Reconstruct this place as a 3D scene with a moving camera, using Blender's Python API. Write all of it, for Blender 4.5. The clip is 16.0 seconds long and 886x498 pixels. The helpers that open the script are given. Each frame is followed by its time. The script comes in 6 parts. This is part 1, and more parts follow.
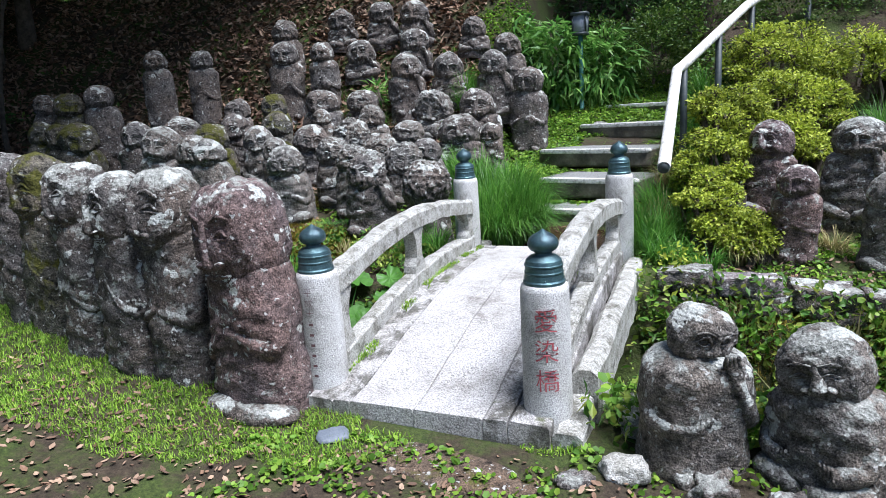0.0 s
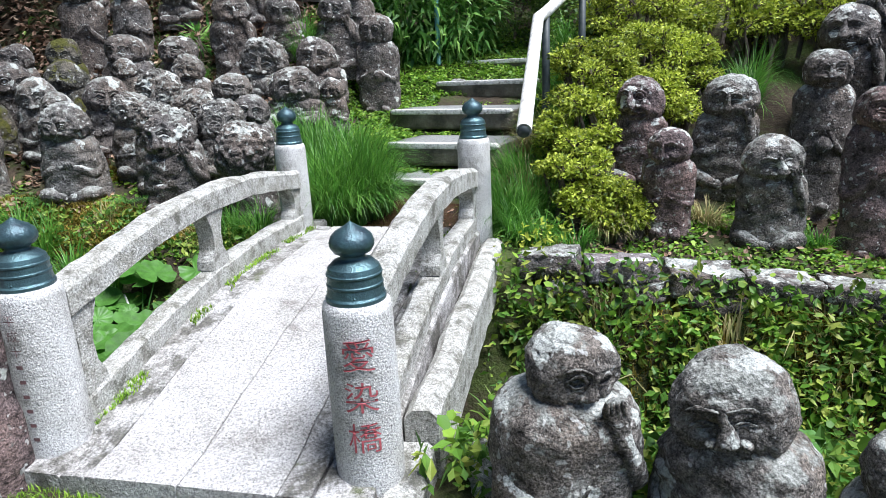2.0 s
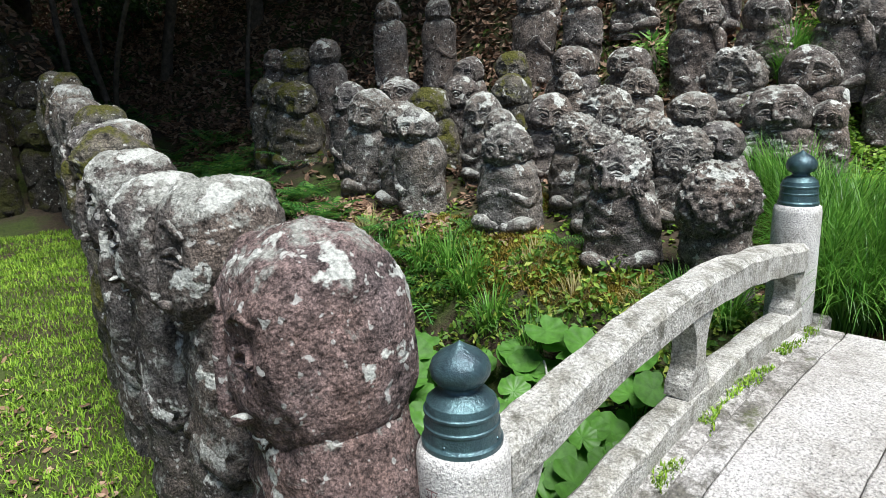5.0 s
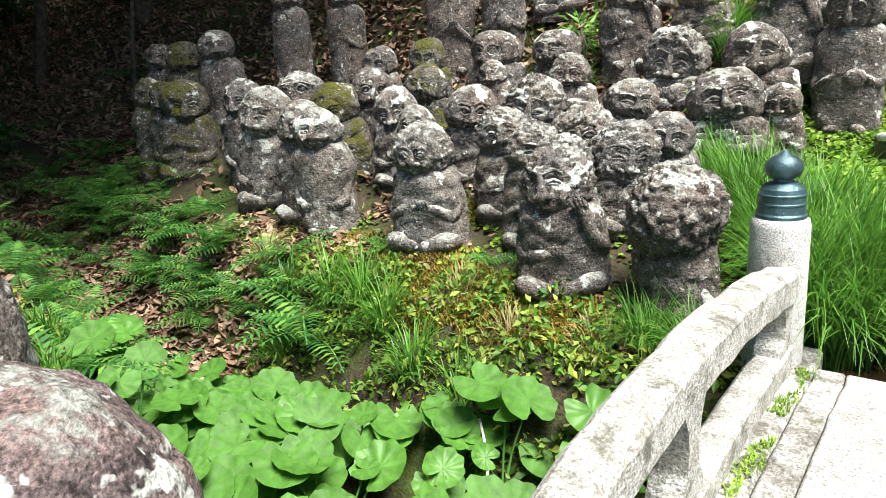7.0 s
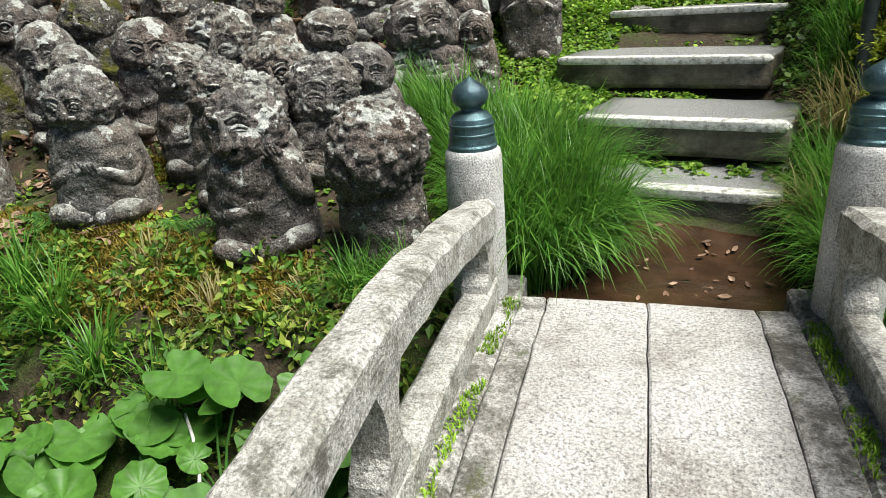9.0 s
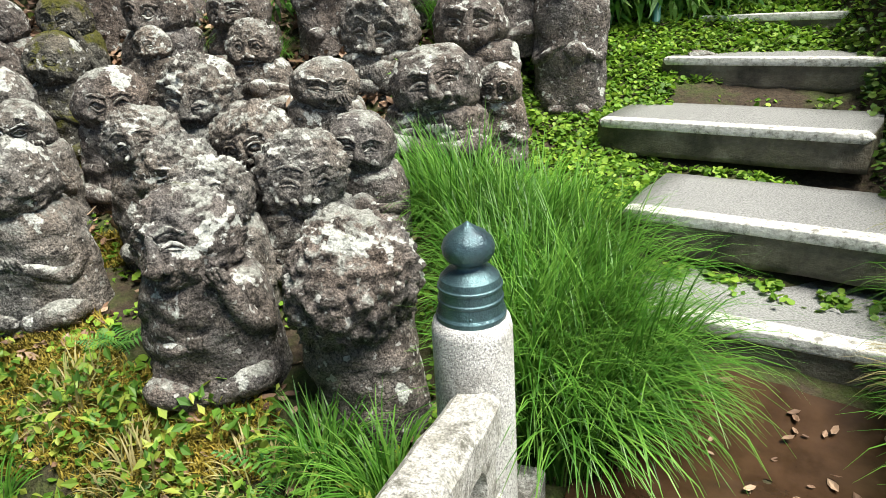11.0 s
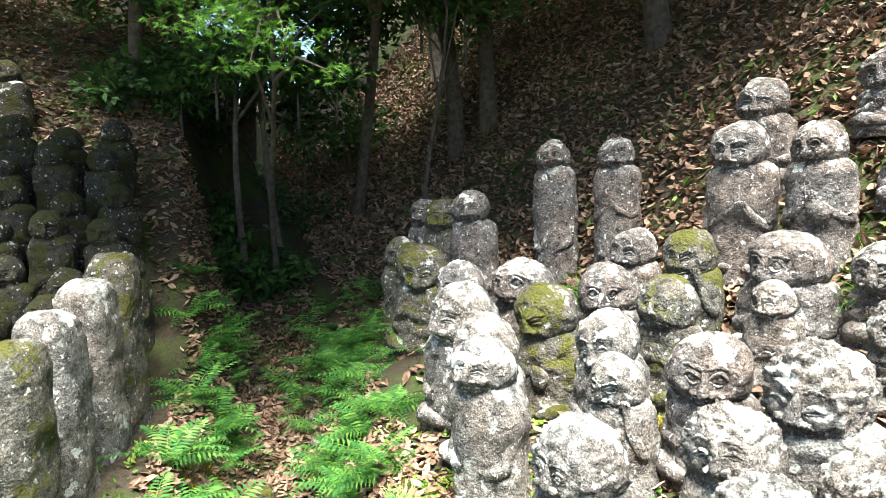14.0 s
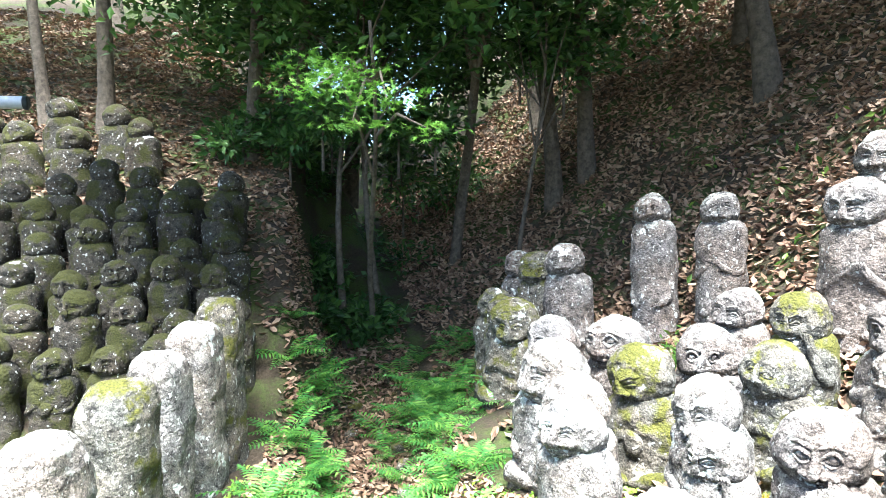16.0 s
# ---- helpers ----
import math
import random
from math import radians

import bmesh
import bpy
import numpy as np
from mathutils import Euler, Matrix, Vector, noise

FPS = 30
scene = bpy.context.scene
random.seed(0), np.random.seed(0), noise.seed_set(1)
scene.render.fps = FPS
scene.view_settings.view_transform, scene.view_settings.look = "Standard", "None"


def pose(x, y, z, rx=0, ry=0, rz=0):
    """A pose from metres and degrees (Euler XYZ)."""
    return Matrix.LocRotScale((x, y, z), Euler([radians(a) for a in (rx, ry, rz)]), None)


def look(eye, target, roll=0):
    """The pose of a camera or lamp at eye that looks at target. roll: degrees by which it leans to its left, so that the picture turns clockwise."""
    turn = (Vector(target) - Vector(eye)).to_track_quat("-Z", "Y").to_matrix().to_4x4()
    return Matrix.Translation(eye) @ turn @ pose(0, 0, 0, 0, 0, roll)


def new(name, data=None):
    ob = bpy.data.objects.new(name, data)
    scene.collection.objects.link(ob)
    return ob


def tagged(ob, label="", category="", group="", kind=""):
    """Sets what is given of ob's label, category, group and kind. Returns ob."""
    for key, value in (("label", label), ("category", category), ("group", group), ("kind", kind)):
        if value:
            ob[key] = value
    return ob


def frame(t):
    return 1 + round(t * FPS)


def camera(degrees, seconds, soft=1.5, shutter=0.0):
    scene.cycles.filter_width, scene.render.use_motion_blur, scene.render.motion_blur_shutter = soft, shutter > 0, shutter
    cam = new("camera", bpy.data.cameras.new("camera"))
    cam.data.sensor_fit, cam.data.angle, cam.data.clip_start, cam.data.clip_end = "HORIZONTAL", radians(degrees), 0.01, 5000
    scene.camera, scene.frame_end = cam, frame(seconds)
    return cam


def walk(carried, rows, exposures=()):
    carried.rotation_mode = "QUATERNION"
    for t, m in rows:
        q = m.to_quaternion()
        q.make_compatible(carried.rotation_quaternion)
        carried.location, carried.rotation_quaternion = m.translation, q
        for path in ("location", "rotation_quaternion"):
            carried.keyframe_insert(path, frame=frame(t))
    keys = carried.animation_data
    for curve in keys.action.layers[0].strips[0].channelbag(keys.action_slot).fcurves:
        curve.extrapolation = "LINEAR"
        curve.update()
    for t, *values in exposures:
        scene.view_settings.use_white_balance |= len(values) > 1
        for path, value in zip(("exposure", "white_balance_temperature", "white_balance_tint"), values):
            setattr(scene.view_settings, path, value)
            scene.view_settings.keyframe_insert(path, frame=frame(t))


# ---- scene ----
cam = camera(68.1, 16.0, soft=0.8)
PATH = [
    (0, (1.222, -2.55, 1.263), (0.441, -0.757, 0.845), -3.8),
    (0.5, (1.298, -2.231, 1.122), (0.786, -0.361, 0.631), -3.7),
    (1, (1.382, -2.003, 1.149), (0.987, -0.111, 0.636), -3.4),
    (1.5, (1.34, -1.843, 1.16), (0.962, 0.048, 0.629), -3.1),
    (2, (1.184, -1.668, 1.172), (0.768, 0.21, 0.625), -2.8),
    (2.5, (1.049, -1.544, 1.15), (0.5, 0.297, 0.593), -2.5),
    (3, (0.96, -1.381, 1.152), (0.167, 0.37, 0.601), -2.4),
    (3.5, (0.787, -1.264, 1.179), (-0.246, 0.364, 0.648), -2.6),
    (4, (0.573, -1.178, 1.23), (-0.663, 0.311, 0.726), -2.4),
    (4.5, (0.442, -1.06, 1.241), (-0.924, 0.32, 0.761), -2.4),
    (4.7, (0.398, -0.986, 1.257), (-0.991, 0.369, 0.773), -2.2),
    (6.8, (-0.094, -0.392, 1.309), (-1.409, 1.031, 0.816), -3.3),
    (7, (-0.077, -0.299, 1.281), (-1.315, 1.184, 0.762), -4.0),
    (7.5, (-0.017, -0.184, 1.252), (-1.017, 1.44, 0.649), -5.1),
    (8, (-0.025, -0.16, 1.224), (-0.784, 1.561, 0.544), -5.3),
    (8.2, (-0.03, -0.154, 1.221), (-0.718, 1.586, 0.513), -5.1),
    (10.3, (-0.088, 0.553, 1.263), (-0.609, 2.331, 0.51), -4.3),
    (10.5, (-0.09, 0.607, 1.371), (-0.629, 2.377, 0.613), -4.3),
    (11, (-0.149, 0.809, 1.423), (-0.811, 2.549, 0.693), -3.7),
    (11.5, (-0.262, 0.95, 1.509), (-1.2, 2.583, 0.835), -3.2),
    (12, (-0.307, 1.083, 1.55), (-1.543, 2.54, 0.957), -3.0),
    (12.5, (-0.327, 1.188, 1.649), (-1.805, 2.442, 1.156), -2.9),
    (13, (-0.447, 1.219, 1.702), (-2.102, 2.273, 1.315), -2.6),
    (13.5, (-0.526, 1.25, 1.767), (-2.314, 2.103, 1.498), -2.3),
    (14, (-0.549, 1.301, 1.823), (-2.423, 1.977, 1.648), -2.0),
    (14.5, (-0.562, 1.309, 1.862), (-2.465, 1.908, 1.727), -1.8),
    (15, (-0.549, 1.312, 1.88), (-2.477, 1.836, 1.785), -1.7),
    (15.5, (-0.54, 1.33, 1.868), (-2.488, 1.78, 1.814), -1.3),
    (16, (-0.53, 1.332, 1.866), (-2.49, 1.73, 1.84), -1.0),
]
EXPOSURES = [(0.0, 0.85, 5700, 13), (2.0, 0.95, 5800, 11), (4.5, 0.65, 6050, 9), (7.0, 1.5, 6600, 7), (7.5, 1.35, 6600, 7), (8.2, 0.95, 6600, 6), (10.5, 0.7, 6600, 6), (11.0, 1.15, 6750, 6), (12.0, 1.45, 6800, 4), (12.5, 1.65, 6900, 4), (13.5, 2.2, 6700, 5), (14.5, 2.9, 6200, 6), (16.0, 3.45, 5900, 7)]
walk(cam, [(t, look(eye, target, roll)) for t, eye, target, roll in PATH], EXPOSURES)

# ---- light ----
world = bpy.data.worlds.new("sky")
scene.world = world
world.use_nodes = True
wn = world.node_tree.nodes
sky = wn.new("ShaderNodeTexSky")
sky.sky_type = "NISHITA"
sky.sun_disc = False
SUN_EL, SUN_AZ = radians(66), radians(104)
sky.sun_elevation, sky.sun_rotation = SUN_EL, SUN_AZ
wn["Background"].inputs["Strength"].default_value = 0.058
world.node_tree.links.new(sky.outputs[0], wn["Background"].inputs["Color"])
sun = new("sun", bpy.data.lights.new("sun", "SUN"))
sun.data.energy, sun.data.angle, sun.data.color = 5.0, radians(32), (1.0, 0.97, 0.92)
sun.matrix_world = look((0, 0, 0), (-math.sin(SUN_AZ) * math.cos(SUN_EL), -math.cos(SUN_AZ) * math.cos(SUN_EL), -math.sin(SUN_EL)))

# ---- materials ----


def material(name, build, rough=0.85, bump=0.0, bump_scale=60.0, metal=0.0, spec=0.3, detail=8.0, deep=0.018, coarse=0.0):
    """A node material; build(nt, coord) returns the socket of the base colour."""
    m = bpy.data.materials.new(name)
    m.use_nodes = True
    nt = m.node_tree
    b = nt.nodes["Principled BSDF"]
    coord = nt.nodes.new("ShaderNodeTexCoord").outputs["Object"]
    nt.links.new(build(nt, coord), b.inputs["Base Color"])
    b.inputs["Roughness"].default_value, b.inputs["Metallic"].default_value = rough, metal
    b.inputs["Specular IOR Level"].default_value = spec
    if bump:
        n = tex(nt, coord, bump_scale, detail)
        if coarse:
            n = maths(nt, "ADD", n, maths(nt, "MULTIPLY", tex(nt, coord, bump_scale / 3.5, 3, 0.6), coarse))
        bp = nt.nodes.new("ShaderNodeBump")
        bp.inputs["Strength"].default_value, bp.inputs["Distance"].default_value = bump, deep
        nt.links.new(n, bp.inputs["Height"])
        nt.links.new(bp.outputs[0], b.inputs["Normal"])
    return m


def tex(nt, coord, scale, detail=6.0, rough=0.6):
    n = nt.nodes.new("ShaderNodeTexNoise")
    n.inputs["Scale"].default_value, n.inputs["Detail"].default_value, n.inputs["Roughness"].default_value = scale, detail, rough
    nt.links.new(coord, n.inputs["Vector"])
    return n.outputs["Fac"]


def ramp(nt, fac, *stops):
    """A colour ramp of (position, colour) stops."""
    r = nt.nodes.new("ShaderNodeValToRGB")
    e = r.color_ramp.elements
    for i, (p, c) in enumerate(stops):
        k = e[i] if i < 2 else e.new(p)
        k.position, k.color = p, (*c, 1) if len(c) == 3 else c
    nt.links.new(fac, r.inputs["Fac"])
    return r.outputs["Color"]


def mix(nt, fac, a, b, mode="MIX"):
    n = nt.nodes.new("ShaderNodeMix")
    n.data_type, n.blend_type = "RGBA", mode
    for key, v in ((0, fac), (6, a), (7, b)):
        if isinstance(v, (int, float)):
            n.inputs[key].default_value = v
        elif isinstance(v, tuple):
            n.inputs[key].default_value = (*v, 1)
        else:
            nt.links.new(v, n.inputs[key])
    return n.outputs[2]


def maths(nt, op, a, b=0.0):
    n = nt.nodes.new("ShaderNodeMath")
    n.operation = op
    for key, v in ((0, a), (1, b)):
        if isinstance(v, (int, float)):
            n.inputs[key].default_value = v
        else:
            nt.links.new(v, n.inputs[key])
    return n.outputs[0]


def shifted(nt, coord):
    """Coordinates moved by the object's own random number, so that no two stones share their pattern."""
    r = nt.nodes.new("ShaderNodeObjectInfo").outputs["Random"]
    v = nt.nodes.new("ShaderNodeVectorMath")
    v.operation = "ADD"
    nt.links.new(coord, v.inputs[0])
    c = nt.nodes.new("ShaderNodeCombineXYZ")
    for i, k in enumerate((37.0, 91.0, 53.0)):
        nt.links.new(maths(nt, "MULTIPLY", r, k), c.inputs[i])
    nt.links.new(c.outputs[0], v.inputs[1])
    return v.outputs[0]


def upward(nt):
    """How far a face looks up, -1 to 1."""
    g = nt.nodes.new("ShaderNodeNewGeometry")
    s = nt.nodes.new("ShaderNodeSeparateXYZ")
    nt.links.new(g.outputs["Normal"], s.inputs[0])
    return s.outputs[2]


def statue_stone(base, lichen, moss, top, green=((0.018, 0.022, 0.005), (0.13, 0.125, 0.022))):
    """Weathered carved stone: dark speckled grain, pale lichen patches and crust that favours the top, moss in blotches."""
    def build(nt, coord):
        c = shifted(nt, coord)
        col = ramp(nt, tex(nt, c, 17, 12, 0.78), (0.36, tuple(0.12 * v for v in base)), (0.5, base), (0.72, tuple(min(1, 2.0 * v) for v in base)))
        spk = ramp(nt, tex(nt, c, 150, 4, 0.8), (0.37, (0.30, 0.30, 0.30)), (0.5, (1.0, 1.0, 1.0)), (0.62, (1.9, 1.9, 1.86)))
        col = mix(nt, 1.0, col, spk, "MULTIPLY")
        tint = ramp(nt, tex(nt, c, 3.0, 3), (0.35, (0.90, 0.92, 0.95)), (0.65, (1.12, 0.99, 0.90)))
        col = mix(nt, 1.0, col, tint, "MULTIPLY")
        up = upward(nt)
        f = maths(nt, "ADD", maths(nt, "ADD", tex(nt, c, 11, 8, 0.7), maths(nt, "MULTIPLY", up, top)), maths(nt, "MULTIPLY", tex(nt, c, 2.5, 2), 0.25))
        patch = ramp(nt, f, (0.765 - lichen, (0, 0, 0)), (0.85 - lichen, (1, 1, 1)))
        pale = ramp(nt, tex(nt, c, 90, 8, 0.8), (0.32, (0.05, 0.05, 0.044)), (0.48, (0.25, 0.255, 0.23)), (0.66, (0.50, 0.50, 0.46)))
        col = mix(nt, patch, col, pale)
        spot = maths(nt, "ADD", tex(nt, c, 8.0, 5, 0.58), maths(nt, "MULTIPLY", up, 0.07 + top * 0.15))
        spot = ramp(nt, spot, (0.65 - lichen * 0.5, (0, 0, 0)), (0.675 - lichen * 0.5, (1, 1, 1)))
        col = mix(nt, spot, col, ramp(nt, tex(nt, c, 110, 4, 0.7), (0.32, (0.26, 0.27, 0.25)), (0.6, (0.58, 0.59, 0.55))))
        dot = ramp(nt, tex(nt, c, 38, 2, 0.4), (0.655, (0, 0, 0)), (0.685, (0.8, 0.8, 0.8)))
        col = mix(nt, dot, col, (0.46, 0.455, 0.43))
        g = maths(nt, "ADD", tex(nt, c, 5.5, 6, 0.65), maths(nt, "MULTIPLY", up, 0.10))
        mpatch = ramp(nt, g, (0.72 - moss, (0, 0, 0)), (0.80 - moss, (1, 1, 1)))
        return mix(nt, mpatch, col, ramp(nt, tex(nt, c, 90, 6, 0.75), (0.3, green[0]), (0.7, green[1])))
    return build


M = {}
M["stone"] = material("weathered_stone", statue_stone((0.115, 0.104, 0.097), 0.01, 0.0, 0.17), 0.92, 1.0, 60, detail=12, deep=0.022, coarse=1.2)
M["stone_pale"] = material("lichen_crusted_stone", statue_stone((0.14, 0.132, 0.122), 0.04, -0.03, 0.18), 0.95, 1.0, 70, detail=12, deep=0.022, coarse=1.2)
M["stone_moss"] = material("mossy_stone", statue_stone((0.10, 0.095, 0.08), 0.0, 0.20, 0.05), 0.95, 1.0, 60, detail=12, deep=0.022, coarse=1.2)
# thick moss; stone and moss colours also darkened to carry the block's shade
M["shaded_moss"] = material("moss_overgrown_stone", statue_stone((0.042, 0.038, 0.03), -0.05, 0.22, 0.03, ((0.010, 0.012, 0.003), (0.06, 0.06, 0.014))), 0.97, 1.0, 60, detail=12, deep=0.022, coarse=1.2)
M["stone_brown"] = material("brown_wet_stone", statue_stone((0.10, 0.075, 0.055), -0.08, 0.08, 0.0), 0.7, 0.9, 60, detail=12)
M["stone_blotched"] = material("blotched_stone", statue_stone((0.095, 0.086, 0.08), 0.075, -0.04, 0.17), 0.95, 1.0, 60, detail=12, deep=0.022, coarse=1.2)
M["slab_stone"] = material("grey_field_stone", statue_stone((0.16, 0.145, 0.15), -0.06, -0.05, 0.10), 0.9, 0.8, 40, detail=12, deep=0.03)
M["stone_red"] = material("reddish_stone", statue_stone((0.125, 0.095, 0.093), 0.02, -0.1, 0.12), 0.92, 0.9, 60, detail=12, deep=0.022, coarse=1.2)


def build_granite(nt, coord):
    col = ramp(nt, tex(nt, coord, 170, 4, 0.8), (0.35, (0.19, 0.19, 0.19)), (0.46, (0.52, 0.51, 0.50)), (0.60, (0.78, 0.775, 0.755)))
    stain = ramp(nt, tex(nt, coord, 3.5, 10, 0.75), (0.33, (0.38, 0.37, 0.34)), (0.45, (0.78, 0.77, 0.75)), (0.6, (1, 1, 1)))
    return mix(nt, 1.0, col, stain, "MULTIPLY")


def build_old_granite(nt, coord):
    col = ramp(nt, tex(nt, coord, 120, 5, 0.8), (0.33, (0.12, 0.12, 0.11)), (0.48, (0.42, 0.41, 0.38)), (0.66, (0.74, 0.73, 0.69)))
    lich = ramp(nt, tex(nt, coord, 14, 6, 0.7), (0.40, (0.68, 0.67, 0.63)), (0.55, (1.0, 1.0, 1.0)))
    col = mix(nt, 1.0, col, lich, "MULTIPLY")
    f = ramp(nt, tex(nt, coord, 8, 12, 0.82), (0.51, (0, 0, 0)), (0.60, (0.85, 0.85, 0.85)))
    return mix(nt, f, col, (0.10, 0.095, 0.075))


def build_deck(nt, coord):
    """Rough-tooled pinkish granite, with coarse pale and dark grains and grey walking stains."""
    col = ramp(nt, tex(nt, coord, 115, 6, 0.85), (0.38, (0.13, 0.125, 0.12)), (0.47, (0.44, 0.425, 0.415)), (0.59, (0.72, 0.70, 0.68)))
    stain = ramp(nt, tex(nt, coord, 3.2, 10, 0.72), (0.36, (0.52, 0.50, 0.47)), (0.47, (0.86, 0.85, 0.83)), (0.6, (1, 1, 1)))
    return mix(nt, 1.0, col, stain, "MULTIPLY")


def build_grimy(nt, coord):
    """Granite along the kerbs, blotched with dark grime and a little moss."""
    f = ramp(nt, tex(nt, coord, 7, 12, 0.8), (0.44, (0, 0, 0)), (0.56, (0.9, 0.9, 0.9)))
    col = mix(nt, f, build_deck(nt, coord), ramp(nt, tex(nt, coord, 60, 6, 0.7), (0.35, (0.035, 0.033, 0.028)), (0.65, (0.15, 0.14, 0.115))))
    return mix(nt, ramp(nt, tex(nt, coord, 5, 6, 0.7), (0.60, (0, 0, 0)), (0.68, (0.8, 0.8, 0.8))), col, (0.07, 0.085, 0.02))


M["grimy_granite"] = material("grimy_granite", build_grimy, 0.85, 0.9, 95)
M["deck_granite"] = material("rough_tooled_granite", build_deck, 0.8, 0.9, 95)
M["slate"] = material("blue_slate", lambda nt, c: ramp(nt, tex(nt, c, 12, 6), (0.3, (0.10, 0.115, 0.14)), (0.7, (0.17, 0.19, 0.22))), 0.5, 0.3, 60)
M["granite"] = material("pale_granite", build_granite, 0.75, 0.55, 140)
M["old_granite"] = material("weathered_granite", build_old_granite, 0.85, 0.8, 110)


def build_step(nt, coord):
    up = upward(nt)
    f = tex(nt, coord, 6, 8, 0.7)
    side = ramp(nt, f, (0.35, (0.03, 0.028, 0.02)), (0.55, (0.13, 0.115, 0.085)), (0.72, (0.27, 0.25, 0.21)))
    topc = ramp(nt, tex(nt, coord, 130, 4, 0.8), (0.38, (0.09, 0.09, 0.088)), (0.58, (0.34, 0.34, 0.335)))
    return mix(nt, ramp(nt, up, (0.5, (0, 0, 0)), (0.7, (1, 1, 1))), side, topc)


M["worn_edge"] = material("pale_worn_concrete", lambda nt, c: ramp(nt, tex(nt, c, 26, 9, 0.75), (0.36, (0.20, 0.19, 0.16)), (0.5, (0.62, 0.61, 0.57)), (0.66, (0.84, 0.83, 0.80))), 0.8, 0.6, 90)
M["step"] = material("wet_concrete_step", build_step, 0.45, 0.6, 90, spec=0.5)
M["bronze"] = material("patinated_bronze", lambda nt, c: ramp(nt, tex(nt, c, 9, 6, 0.7), (0.35, (0.035, 0.055, 0.07)), (0.65, (0.09, 0.17, 0.185))), 0.34, 0.25, 120, metal=0.55, spec=0.5)
M["red_ink"] = material("faded_red_paint", lambda nt, c: ramp(nt, tex(nt, c, 60), (0.3, (0.42, 0.12, 0.13)), (0.7, (0.30, 0.05, 0.06))), 0.8)
M["dark_ink"] = material("faded_dark_paint", lambda nt, c: ramp(nt, tex(nt, c, 60), (0.3, (0.20, 0.10, 0.10)), (0.7, (0.10, 0.07, 0.07))), 0.8)
M["white_pipe"] = material("chalky_white_pipe", lambda nt, c: ramp(nt, tex(nt, c, 18, 6), (0.35, (0.42, 0.41, 0.38)), (0.55, (0.72, 0.71, 0.68))), 0.6, 0.3, 60)
M["dark_steel"] = material("dark_steel", lambda nt, c: ramp(nt, tex(nt, c, 30), (0.3, (0.02, 0.03, 0.035)), (0.7, (0.05, 0.06, 0.06))), 0.5)
M["green_pole"] = material("green_painted_steel", lambda nt, c: ramp(nt, tex(nt, c, 20), (0.3, (0.05, 0.16, 0.15)), (0.7, (0.09, 0.24, 0.22))), 0.45)
M["lamp_pane"] = material("frosted_pane", lambda nt, c: ramp(nt, tex(nt, c, 20), (0.3, (0.25, 0.28, 0.33)), (0.7, (0.34, 0.37, 0.42))), 0.4)
M["bark"] = material("bark", lambda nt, c: ramp(nt, tex(nt, c, 14, 8, 0.7), (0.3, (0.03, 0.024, 0.018)), (0.7, (0.14, 0.115, 0.09))), 0.95, 1.0, 35)


def build_soil(nt, coord):
    col = ramp(nt, tex(nt, coord, 35, 8, 0.75), (0.3, (0.016, 0.012, 0.008)), (0.55, (0.055, 0.040, 0.026)), (0.8, (0.13, 0.10, 0.065)))
    f = ramp(nt, tex(nt, coord, 1.7, 6, 0.7), (0.45, (0, 0, 0)), (0.58, (1, 1, 1)))
    green = ramp(nt, tex(nt, coord, 60, 5, 0.7), (0.3, (0.018, 0.030, 0.007)), (0.7, (0.075, 0.10, 0.022)))
    return mix(nt, f, col, green)


M["soil"] = material("leafy_soil", build_soil, 0.95, 1.0, 55)
M["mud"] = material("wet_brown_mud", lambda nt, c: ramp(nt, tex(nt, c, 9, 6), (0.3, (0.028, 0.015, 0.008)), (0.7, (0.065, 0.036, 0.02))), 0.10, 0.1, 20, spec=0.5)


def leaf_material(name, a, b, c, rough=0.5, through_light=0.25):
    """Leaves: a colour for every leaf of its own, and some light that passes through."""
    m = bpy.data.materials.new(name)
    m.use_nodes = True
    nt = m.node_tree
    p = nt.nodes["Principled BSDF"]
    r = nt.nodes.new("ShaderNodeNewGeometry").outputs["Random Per Island"]
    col = ramp(nt, r, (0.0, a), (0.5, b), (1.0, c))
    coord = nt.nodes.new("ShaderNodeTexCoord").outputs["Object"]
    col = mix(nt, 1.0, col, ramp(nt, tex(nt, coord, 2.2, 5, 0.6), (0.3, (0.6, 0.62, 0.6)), (0.7, (1.2, 1.2, 1.15))), "MULTIPLY")
    nt.links.new(col, p.inputs["Base Color"])
    p.inputs["Roughness"].default_value = rough
    p.inputs["Specular IOR Level"].default_value = 0.35
    if through_light:
        t = nt.nodes.new("ShaderNodeBsdfTranslucent")
        nt.links.new(col, t.inputs["Color"])
        s = nt.nodes.new("ShaderNodeMixShader")
        s.inputs[0].default_value = through_light
        nt.links.new(p.outputs[0], s.inputs[1])
        nt.links.new(t.outputs[0], s.inputs[2])
        nt.links.new(s.outputs[0], nt.nodes["Material Output"].inputs["Surface"])
    return m


